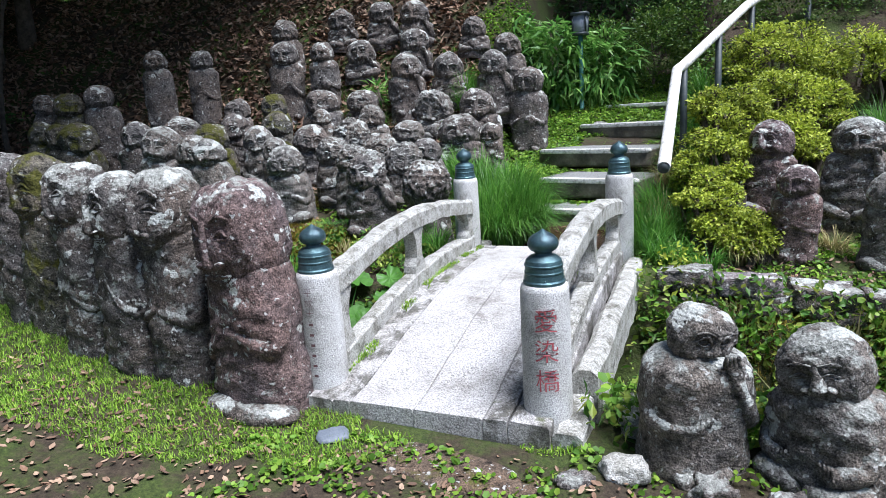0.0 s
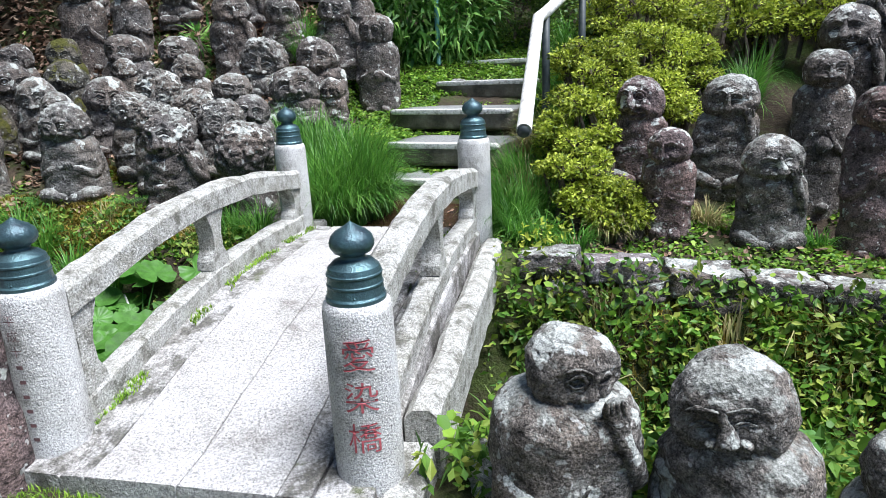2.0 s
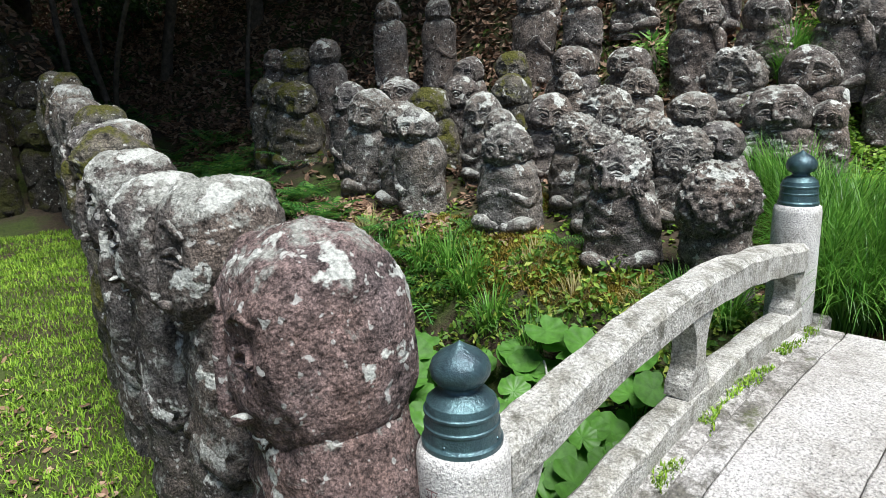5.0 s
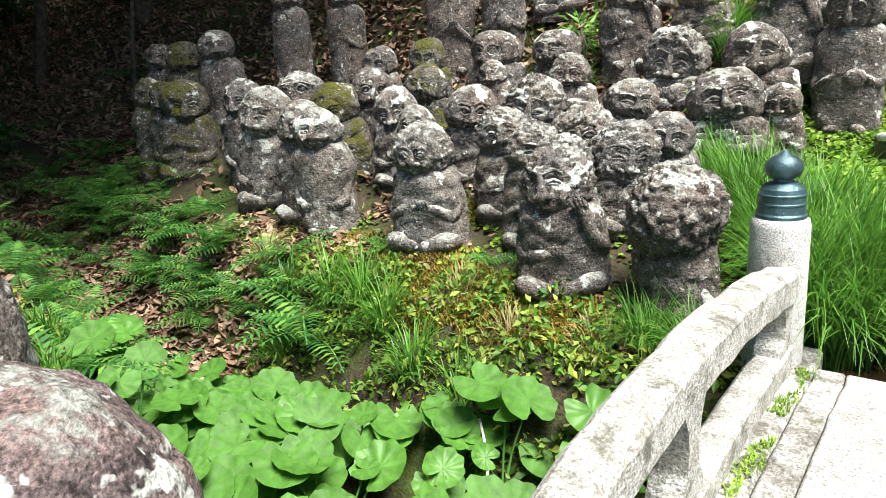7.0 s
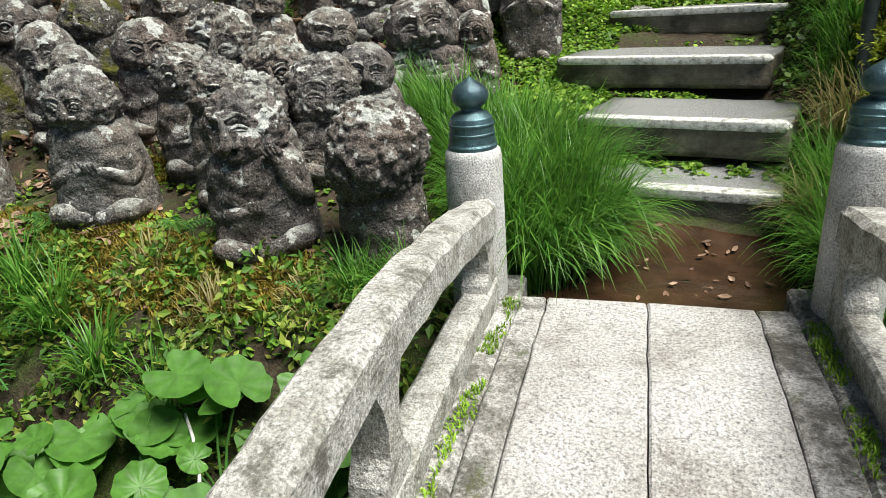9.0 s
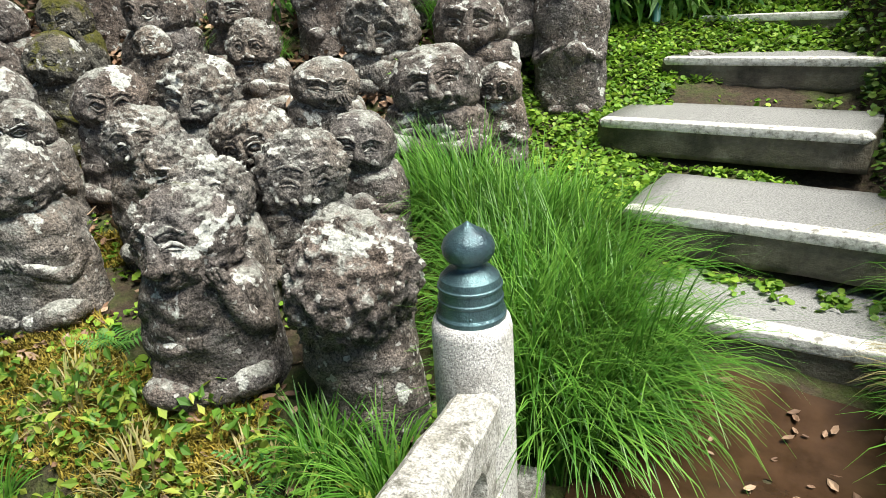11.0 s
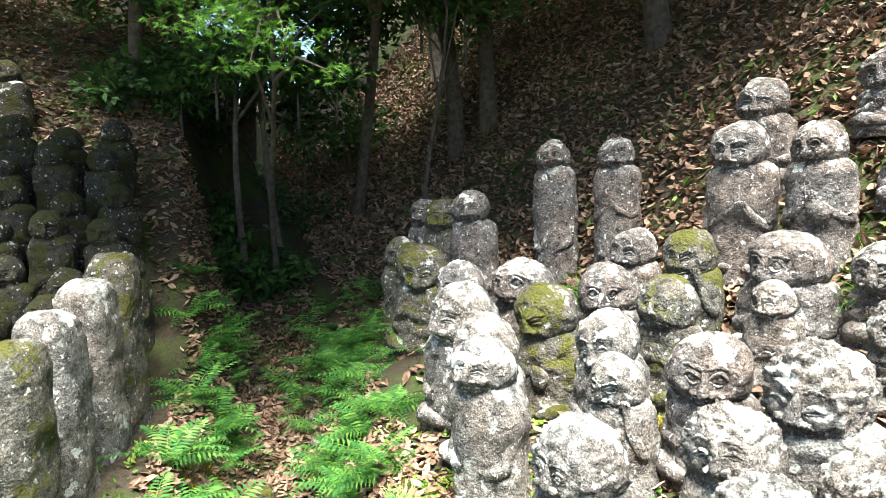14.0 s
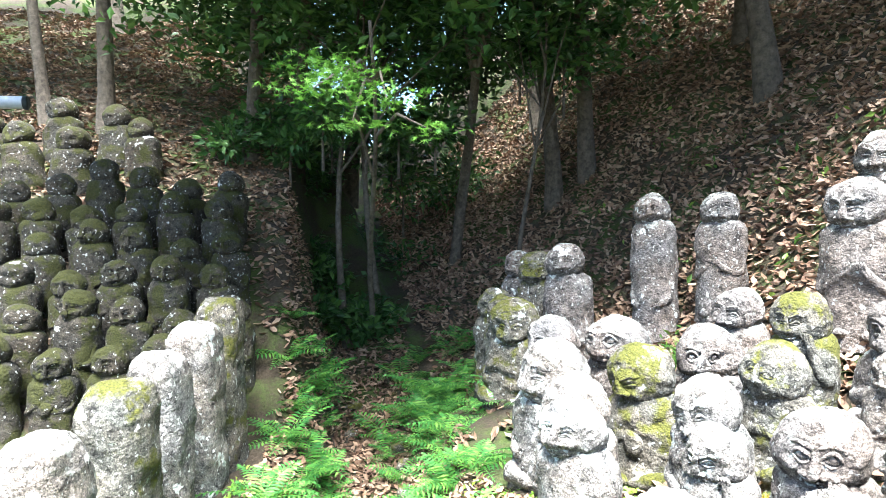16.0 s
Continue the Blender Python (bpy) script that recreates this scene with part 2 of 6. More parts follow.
M["grass"] = leaf_material("grass_blades", (0.045, 0.14, 0.02), (0.10, 0.27, 0.034), (0.21, 0.40, 0.07), 0.4, 0.4)
M["lawn"] = leaf_material("lawn_moss", (0.11, 0.22, 0.018), (0.20, 0.36, 0.03), (0.34, 0.48, 0.06), 0.7)
M["dry_grass"] = leaf_material("dry_grass", (0.30, 0.24, 0.11), (0.38, 0.33, 0.15), (0.20, 0.24, 0.07), 0.6)
M["clover"] = leaf_material("ground_cover", (0.07, 0.16, 0.016), (0.16, 0.31, 0.03), (0.32, 0.46, 0.06), 0.55, 0.35)
M["weeds"] = leaf_material("bank_weeds", (0.045, 0.12, 0.018), (0.12, 0.25, 0.03), (0.38, 0.42, 0.08), 0.5, 0.35)
M["litter"] = leaf_material("fallen_leaves", (0.10, 0.055, 0.035), (0.22, 0.13, 0.085), (0.40, 0.28, 0.20), 0.7, 0.0)
M["shrub"] = leaf_material("yellow_green_shrub", (0.06, 0.10, 0.012), (0.34, 0.42, 0.035), (0.62, 0.66, 0.10), 0.5, 0.35)
M["hedge"] = leaf_material("dark_hedge", (0.03, 0.08, 0.014), (0.08, 0.16, 0.025), (0.20, 0.29, 0.05), 0.45)
M["bamboo"] = leaf_material("dwarf_bamboo", (0.06, 0.18, 0.03), (0.13, 0.30, 0.05), (0.28, 0.46, 0.11), 0.45, 0.35)
M["fern"] = leaf_material("fern_fronds", (0.04, 0.15, 0.035), (0.085, 0.25, 0.05), (0.20, 0.38, 0.07), 0.55, 0.4)
M["butterbur"] = leaf_material("butterbur_leaves", (0.055, 0.16, 0.025), (0.10, 0.25, 0.035), (0.21, 0.36, 0.05), 0.6, 0.35)
M["canopy"] = leaf_material("tree_leaves", (0.02, 0.06, 0.016), (0.045, 0.11, 0.026), (0.10, 0.19, 0.045), 0.45)
M["maple"] = leaf_material("maple_leaves", (0.06, 0.17, 0.02), (0.10, 0.23, 0.03), (0.15, 0.30, 0.045), 0.65, 0.45)

# ---- ground shape ----


def step01(a, b, t):
    u = np.clip((t - a) / (b - a), 0, 1)
    return u * u * (3 - 2 * u)


def waves(x, y, seed, size, count=10):
    """Smooth random unevenness, about -1 to 1."""
    rng = np.random.RandomState(seed)
    out = 0.0
    for _ in range(count):
        a, k, ph = rng.uniform(0, 6.28), rng.uniform(0.6, 1.6) * 6.28 / size, rng.uniform(0, 6.28)
        out = out + np.sin(k * (x * np.cos(a) + y * np.sin(a)) + ph)
    return out / count ** 0.5 / 1.2


def south_edge(x):
    return np.interp(x, [-14, -7, -5.5, -4.4, -3.3, -1.9, -0.7, 0.6, 3, 6], [1.0, 1.1, 1.0, 0.85, 0.62, 0.12, 0.08, 0.1, 0.05, 0.0])


def north_edge(x):
    return np.interp(x, [-14, -8, -6, -4, -2, -1, 0, 1, 3, 6], [2.2, 2.5, 2.6, 2.2, 2.0, 1.92, 1.82, 1.72, 1.72, 1.7])


def ground_z(x, y):
    x, y = np.asarray(x, float), np.asarray(y, float)
    bed = np.interp(x, [-14, -9, -7, -5.6, -3.5, -2, 0, 2, 6], [4.6, 0.75, -0.05, -0.2, -0.38, -0.55, -0.65, -0.75, -0.9])
    south = np.interp(x, [-30, -14, -11, -7.6, -5.9, -5.2, -3.3, -1.7, -0.7, 0.6, 3, 30], [14, 5.6, 3.8, 1.9, 0.38, 0.34, 0.2, 0.03, -0.08, -0.13, -0.2, -0.4])
    left = np.interp(y, [1.9, 2.3, 2.8, 3.3, 3.9, 4.3, 4.8, 6, 9, 14, 60], [0.12, 0.28, 0.40, 0.60, 0.88, 1.12, 1.55, 2.9, 6.0, 10, 22])
    left = left + 0.35 * np.clip(-7.5 - x, 0, 12)
    mid = np.interp(y, [1.9, 2.3, 2.6, 3.3, 4.2, 4.9, 5.5, 7, 10, 60], [0.13, 0.13, 0.18, 0.36, 0.60, 0.84, 1.10, 1.8, 3.4, 18])
    right = np.interp(y, [1.7, 1.8, 2.6, 3.0, 3.5, 4.0, 6, 10, 60], [0.0, 0.06, 0.14, 0.36, 0.62, 0.9, 2.2, 4.2, 18])
    right = right - 0.06 * np.clip(x - 1.0, 0, 3)
    north = left + (mid - left) * step01(-1.5, -0.8, x)
    north = north + (right - north) * step01(0.6, 1.1, x)
    ys, yn = south_edge(x), north_edge(x)
    u = np.clip((y - ys) / (yn - ys), 0, 1)
    w = step01(0, 0.4, u) * step01(0, 0.4, 1 - u)
    z = np.where(y < ys, south, np.where(y > yn, north, south + (north - south) * u))
    z = z * (1 - w) + bed * w
    rough = 0.025 * waves(x, y, 3, 0.8) + 0.012 * waves(x, y, 4, 0.25)
    flat = step01(0.75, 0.5, np.abs(x)) * step01(-0.6, -0.2, y) * step01(2.9, 2.6, y)
    return z + rough * (1 - flat) + 0.06 * waves(x, y, 5, 3.0) * step01(3.5, 6, np.hypot(x, y - 1))


def gz(x, y):
    return float(ground_z(x, y))


# ---- mesh helpers ----


def mesh_of(name, verts, faces, mat, smooth=True):
    """A mesh from arrays of vertices and of faces with one number of corners."""
    me = bpy.data.meshes.new(name)
    verts, faces = np.asarray(verts, np.float32), np.asarray(faces, np.int32)
    n, k = faces.shape
    me.vertices.add(len(verts))
    me.vertices.foreach_set("co", verts.ravel())
    me.loops.add(n * k)
    me.loops.foreach_set("vertex_index", faces.ravel())
    me.polygons.add(n)
    me.polygons.foreach_set("loop_start", np.arange(0, n * k, k, dtype=np.int32))
    me.polygons.foreach_set("loop_total", np.full(n, k, np.int32))
    me.polygons.foreach_set("use_smooth", np.full(n, smooth))
    me.materials.append(mat)
    me.update(calc_edges=True)
    me.validate()
    return me


def joined(parts):
    """Several (vertices, faces) as one pair."""
    vs, fs, k = [], [], 0
    for v, f in parts:
        vs.append(v), fs.append(np.asarray(f) + k)
        k += len(v)
    return np.concatenate(vs), np.concatenate(fs)


def part(name, bm, mat, parent, label=""):
    me = bpy.data.meshes.new(name)
    bm.to_mesh(me)
    bm.free()
    me.materials.append(mat)
    ob = new(name, me)
    ob.parent = parent
    return tagged(ob, label)


def put(name, me, parent=None, m=None, label=""):
    ob = new(name, me)
    ob.parent = parent
    if m is not None:
        ob.matrix_basis = m
    return tagged(ob, label)


def lathe(profile, seg=32):
    """A turned solid from (radius, height) pairs."""
    pr = np.array(profile)
    a = np.linspace(0, 2 * np.pi, seg, endpoint=False)
    v = np.stack([np.outer(pr[:, 0], np.cos(a)), np.outer(pr[:, 0], np.sin(a)), np.repeat(pr[:, 1:], seg, 1)], -1).reshape(-1, 3)
    i, j = np.meshgrid(np.arange(len(pr) - 1), np.arange(seg), indexing="ij")
    k = (j + 1) % seg
    f = np.stack([i * seg + j, i * seg + k, (i + 1) * seg + k, (i + 1) * seg + j], -1).reshape(-1, 4)
    return v, f


def tube(points, radii, seg=10):
    """A tube along points."""
    p = np.array(points, float)
    d = np.gradient(p, axis=0)
    d /= np.linalg.norm(d, axis=1)[:, None]
    side = np.cross(d, [0.31, 0.12, 0.94])
    side /= np.linalg.norm(side, axis=1)[:, None]
    other = np.cross(d, side)
    a = np.linspace(0, 2 * np.pi, seg, endpoint=False)
    r = np.array(radii, float)[:, None, None]
    v = (p[:, None] + r * (side[:, None] * np.cos(a)[None, :, None] + other[:, None] * np.sin(a)[None, :, None])).reshape(-1, 3)
    n = len(p)
    i, j = np.meshgrid(np.arange(n - 1), np.arange(seg), indexing="ij")
    k = (j + 1) % seg
    f = np.stack([i * seg + j, i * seg + k, (i + 1) * seg + k, (i + 1) * seg + j], -1).reshape(-1, 4)
    caps = [[(e * seg) + q for q in (t, t + 1, seg - 2 - t, seg - 1 - t)] for e in (0, n - 1) for t in range(seg // 2 - 1)]
    return v, np.concatenate([f, np.array(caps)])


def ball(nu=20, nv=12):
    """A unit sphere, as directions and faces."""
    th = np.linspace(0.02, np.pi - 0.02, nv)
    a = np.linspace(0, 2 * np.pi, nu, endpoint=False)
    v = np.stack([np.outer(np.sin(th), np.cos(a)), np.outer(np.sin(th), np.sin(a)), np.repeat(np.cos(th)[:, None], nu, 1)], -1).reshape(-1, 3)
    i, j = np.meshgrid(np.arange(nv - 1), np.arange(nu), indexing="ij")
    k = (j + 1) % nu
    f = np.stack([i * nu + j, (i + 1) * nu + j, (i + 1) * nu + k, i * nu + k], -1).reshape(-1, 4)
    caps = [[e * nu + q for q in ((t, t + 1, nu - 2 - t, nu - 1 - t) if e else (nu - 1 - t, nu - 2 - t, t + 1, t))] for e in (0, nv - 1) for t in range(nu // 2 - 1)]
    return v, np.concatenate([f, np.array(caps)])


def lumps(p, rng, size, count=14):
    """Smooth random lumps on points, about -1 to 1."""
    out = np.zeros(len(p))
    for _ in range(count):
        k = rng.normal(size=3)
        k *= rng.uniform(0.6, 1.7) * 6.28 / size / np.linalg.norm(k)
        out += np.sin(p @ k + rng.uniform(0, 6.28))
    return out / count ** 0.5


def block(size, rng, uneven=0.01, cuts=4, soft=0.25):
    """A rough-hewn block: a subdivided box with rounded edges and lumps, centred at its base."""
    bm = bmesh.new()
    bmesh.ops.create_cube(bm, size=2)
    bmesh.ops.subdivide_edges(bm, edges=bm.edges[:], cuts=cuts, use_grid_fill=True)
    p = np.array([v.co for v in bm.verts])
    r = np.linalg.norm(p, axis=1)[:, None]
    m = np.abs(p).max(1)[:, None]
    p = p * (1 - soft * (1 - m / r) * 1.2)
    p = p * (np.array(size) / 2)
    d = lumps(p, rng, max(size) * 0.5)[:, None] * uneven + lumps(p, rng, max(size) * 0.18)[:, None] * uneven * 0.5
    p = p * (1 + d / (np.linalg.norm(p, axis=1)[:, None] + 1e-6))
    p[:, 2] += size[2] / 2
    for v, c in zip(bm.verts, p):
        v.co = c
    for f in bm.faces:
        f.smooth = True
    return bm


# ---- ground ----
def spread(lo, hi, fine, far):
    a = np.arange(lo, hi + 1e-6, fine)
    g = np.cumsum(fine * 1.18 ** np.arange(1, 60))
    g = g[g < far]
    return np.concatenate([lo - g[::-1], a, hi + g])


gx, gy = spread(-9, 4, 0.07, 120), spread(-3.2, 6.6, 0.07, 120)
GX, GY = np.meshgrid(gx, gy, indexing="ij")
gi, gj = np.meshgrid(np.arange(len(gx) - 1), np.arange(len(gy) - 1), indexing="ij")
ny = len(gy)
gf = np.stack([gi * ny + gj, (gi + 1) * ny + gj, (gi + 1) * ny + gj + 1, gi * ny + gj + 1], -1).reshape(-1, 4)
ground = new("ground", mesh_of("ground", np.stack([GX, GY, ground_z(GX, GY)], -1).reshape(-1, 3), gf, M["soil"]))
tagged(ground, "brown leafy soil with patches of moss", "ground", kind="structure")

# ---- bridge ----
RNG = np.random.RandomState(11)
LEN = 2.07


def deck_z(y):
    return 0.11 * y + 0.09 * math.sin(math.pi * min(max(y / LEN, 0), 1))


def rail_z(y):
    return 0.50 + 0.035 * y + 0.13 * math.sin(math.pi * min(max(y / LEN, 0), 1))


def swept(x0, x1, low, high, y0, y1, n=28, soft=0.012):
    """A bar that follows the arch from y0 to y1, between two heights, with bevelled edges."""
    ring = []
    for i in range(n + 1):
        y = y0 + (y1 - y0) * i / n
        a, b = low(y), high(y)
        s = soft
        ring.append([(x0, y, a), (x1, y, a), (x1, y, b - s), (x1 - s, y, b), (x0 + s, y, b), (x0, y, b - s)])
    v = np.array(ring).reshape(-1, 3)
    v[:, 0] += 0.003 * waves(v[:, 1] * 3, v[:, 2] * 3, 8, 0.5)
    v[:, 2] += 0.004 * waves(v[:, 1] * 2, v[:, 0] * 2, 9, 0.5)
    f = [[i * 6 + j, i * 6 + (j + 1) % 6, (i + 1) * 6 + (j + 1) % 6, (i + 1) * 6 + j] for i in range(n) for j in range(6)]
    f += [[0, 5, 2, 1], [5, 4, 3, 2], [n * 6, n * 6 + 1, n * 6 + 2, n * 6 + 5], [n * 6 + 5, n * 6 + 2, n * 6 + 3, n * 6 + 4]]
    return v, f


bridge = tagged(new("stone_bridge"), "small arched pale granite footbridge with bronze-capped posts", "bridge")
for i, (a, b) in enumerate(((-0.42, -0.334), (-0.33, -0.012), (-0.008, 0.312), (0.316, 0.42))):
    for y0, y1 in ((-0.17, LEN - 0.03),):
        put("slab", mesh_of("slab", *swept(a, b, lambda y: deck_z(y) - 0.13, deck_z, y0, y1, soft=0.006), M["deck_granite" if i in (1, 2) else "grimy_granite"], False), bridge, label="speckled pale granite deck slab")
for s in (-1, 1):
    a, b = sorted((s * 0.425, s * 0.60))
    put("edge_beam", mesh_of("edge_beam", *swept(a, b, lambda y: deck_z(y) - 0.15, lambda y: deck_z(y) - 0.004, -0.165, LEN + 0.12), M["grimy_granite"], False), bridge, label="weathered granite edge slab")
    a, b = sorted((s * 0.49, s * 0.585))
    put("kerb", mesh_of("kerb", *swept(a, b, lambda y: deck_z(y) - 0.01, lambda y: deck_z(y) + 0.085, 0.08, LEN - 0.08), M["old_granite"], False), bridge, label="stained granite kerb")
    a, b = sorted((s * 0.485, s * 0.60))
    put("handrail", mesh_of("handrail", *swept(a, b, lambda y: rail_z(y) - 0.105, rail_z, 0.08, LEN - 0.08, soft=0.02), M["old_granite"], False), bridge, label="lichen-spotted granite handrail")
    a, b = sorted((s * 0.625, s * 0.74))
    if s > 0:
        put("corner_block", mesh_of("corner_block", *swept(*sorted((s * 0.604, s * 0.73)), lambda y: -0.25, lambda y: deck_z(y) - 0.035, -0.15, 0.13, 6, 0.02), M["old_granite"], False), bridge, label="rough granite block under the post")
        put("side_beam", mesh_of("side_beam", *swept(a, b, lambda y: 0.065 * y - 0.16, lambda y: 0.085 + 0.065 * y + 0.012 * math.sin(9 * y), 0.14, LEN - 0.15, soft=0.03), M["old_granite"], False), bridge, label="pale granite outer beam")
    for yb in (0.13, LEN / 2, LEN - 0.13):
        z0, z1 = deck_z(yb) + 0.08, rail_z(yb) - 0.10
        h = z1 - z0
        rows = [(0.075, 0.0), (0.07, 0.15), (0.038, 0.32), (0.032, 0.55), (0.045, 0.75), (0.075, 0.95), (0.08, 1.02)]
        v = np.array([(s * 0.54 + dx * 0.042, yb + dy * r, z0 + k * h) for r, k in rows for dx, dy in ((-1, -1), (1, -1), (1, 1), (-1, 1))])
        f = [[i * 4 + j, i * 4 + (j + 1) % 4, (i + 1) * 4 + (j + 1) % 4, (i + 1) * 4 + j] for i in range(len(rows) - 1) for j in range(4)]
        put("baluster", mesh_of("baluster", v, f, M["old_granite"], False), bridge, label="waisted granite baluster")
# posts
body_profile = [(0.0, -0.25), (0.104, -0.25), (0.104, 0.0), (0.103, 0.3), (0.101, 0.52), (0.096, 0.542), (0.085, 0.55), (0.0, 0.552)]
cap_profile = [(0.0, 0.545), (0.086, 0.546), (0.087, 0.560), (0.082, 0.566), (0.079, 0.592), (0.081, 0.594), (0.081, 0.599), (0.078, 0.601), (0.077, 0.622), (0.080, 0.624), (0.080, 0.629),
               (0.077, 0.631), (0.073, 0.647), (0.069, 0.650), (0.057, 0.662), (0.040, 0.667), (0.035, 0.674), (0.037, 0.680), (0.053, 0.688), (0.062, 0.702), (0.064, 0.716), (0.058, 0.733), (0.044, 0.747), (0.024, 0.758), (0.010, 0.767), (0.0, 0.774)]
def crisp(profile, near=0.12):
    """The same profile with points close to every corner, so that its edges shade sharply."""
    out = [profile[0]]
    for a, b, c in zip(profile, profile[1:], profile[2:]):
        out += [(b[0] + (a[0] - b[0]) * near, b[1] + (a[1] - b[1]) * near), b, (b[0] + (c[0] - b[0]) * near, b[1] + (c[1] - b[1]) * near)]
    return out + [profile[-1]]


cap_profile = crisp(cap_profile[:14]) + cap_profile[14:]
post_me = mesh_of("post", *lathe(body_profile, 40), M["granite"])
cap_me = mesh_of("cap", *lathe(cap_profile, 40), M["bronze"])
rivet_me = mesh_of("rivet", *(lambda v, f: (v * 0.004, f))(*ball(8, 6)), M["bronze"])
POSTS = {"nl": (-0.555, 0.0, 0.0), "nr": (0.555, 0.0, -0.01), "fl": (-0.57, 2.07, 0.19), "fr": (0.565, 2.07, 0.20)}
for key, (x, y, z) in POSTS.items():
    p = put("post", post_me, bridge, pose(x, y, z) @ Matrix.Diagonal((0.92, 0.92, 1, 1) if y > 1 else (1, 1, 1, 1)), "round pale granite post")
    c = put("cap", cap_me, p, label="blue-green patinated bronze cap with an onion finial")
    for a in (0.3, 1.9, 3.4, 5.0):
        put("rivet", rivet_me, p, pose(0.08 * math.cos(a), 0.08 * math.sin(a), 0.572))

# ---- steps ----
STEPS = [(-0.34, 2.95, 0.36, -12), (-0.37, 3.40, 0.57, -15), (-0.57, 4.22, 0.77, -16), (-0.30, 5.0, 0.98, -16), (-0.12, 5.6, 1.17, -13), (0.0, 6.15, 1.36, -10), (0.06, 6.7, 1.55, -8), (0.1, 7.25, 1.74, -6), (0.16, 7.8, 1.93, -6)]
for i, (xl, yl, z, yaw) in enumerate(STEPS):
    c, q = math.cos(radians(yaw)), math.sin(radians(yaw))
    deep = (0.52, 0.60, 0.58, 0.55)[i] if i < 4 else 0.5
    wide = (0.86, 0.98, 1.22, 1.15)[i] if i < 4 else 1.35
    bm = block((wide, deep, 0.17), np.random.RandomState(70 + i), 0.004, 6, 0.05)
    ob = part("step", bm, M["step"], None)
    ob.matrix_basis = pose(xl + 0.5 * wide * c - 0.5 * deep * q, yl + 0.5 * wide * q + 0.5 * deep * c, z - 0.17, 0, 0, yaw)
    tagged(ob, "wet grey concrete garden step", "step", "garden steps")
    nose = part("nosing", block((wide - 0.01, 0.085, 0.045), np.random.RandomState(90 + i), 0.003, 6, 0.12), M["worn_edge"], ob, "pale worn front edge")
    nose.location = (0, 0.034 - deep / 2, 0.132)

# ---- statues ----
def welded(parts, heart):
    """The skins of one carved block, each grown onto the first by a web between their innermost edges near the heart."""
    V, F = joined(parts)
    k, webs = len(parts[0][0]), []
    v0, f0 = parts[0]
    for v, f in parts[1:]:
        i = int(np.argmin(((v - heart) ** 2).sum(1)))
        e = f[np.argmax((f == i).any(1))]
        j = int(e[(list(e).index(i) + 1) % 4])
        p = int(np.argmin(((v0 - v[i]) ** 2).sum(1)))
        g = f0[np.argmax((f0 == p).any(1))]
        q = int(g[(list(g).index(p) + 1) % 4])
        webs.append([k + i, k + j, q, p])
        k += len(v)
    return V, np.concatenate([F, np.array(webs, dtype=F.dtype)]) if webs else F


def rows_skin(rings, close_top=True):
    """A closed skin from rings of points, the lowest first."""
    n, k = rings.shape[:2]
    i, j = np.meshgrid(np.arange(n - 1), np.arange(k), indexing="ij")
    q = (j + 1) % k
    f = np.stack([i * k + j, i * k + q, (i + 1) * k + q, (i + 1) * k + j], -1).reshape(-1, 4)
    o = (n - 1) * k
    caps = [[o + t, o + t + 1, o + k - 2 - t, o + k - 1 - t] for t in range(k // 2 - 1)] if close_top else []
    return rings.reshape(-1, 3), np.concatenate([f, np.array(caps)]) if close_top else f


def pebble(at, size, turn=0.0, tip=0.0, nu=14, nv=9):
    """A rounded lump of stone."""
    v, f = ball(nu, nv)
    v = v * size
    c, s = math.cos(turn), math.sin(turn)
    v = np.stack([v[:, 0] * c + v[:, 2] * s, v[:, 1], -v[:, 0] * s + v[:, 2] * c], -1)
    c, s = math.cos(tip), math.sin(tip)
    v = np.stack([v[:, 0], v[:, 1] * c - v[:, 2] * s, v[:, 1] * s + v[:, 2] * c], -1)
    return v + np.array(at), f


def limb(points, radii, n=9, seg=10):
    """A limb that bends smoothly through its points, with rounded ends."""
    p, r = np.array(points, float), np.array(radii, float)
    t = np.linspace(0, 1, len(p))
    u = np.linspace(0, 1, n)
    q = np.stack([np.interp(u, t, p[:, i]) for i in range(3)], -1)
    for _ in range(2):
        q[1:-1] = 0.25 * q[:-2] + 0.5 * q[1:-1] + 0.25 * q[2:]
    rr = np.interp(u, t, r)
    d0, d1 = q[0] - q[1], q[-1] - q[-2]
    d0, d1 = d0 / (np.linalg.norm(d0) + 1e-9), d1 / (np.linalg.norm(d1) + 1e-9)
    q = np.concatenate([[q[0] + d0 * rr[0] * 0.8], q, [q[-1] + d1 * rr[-1] * 0.8]])
    rr = np.concatenate([[rr[0] * 0.35], rr, [rr[-1] * 0.35]])
    return tube(q, rr, seg)


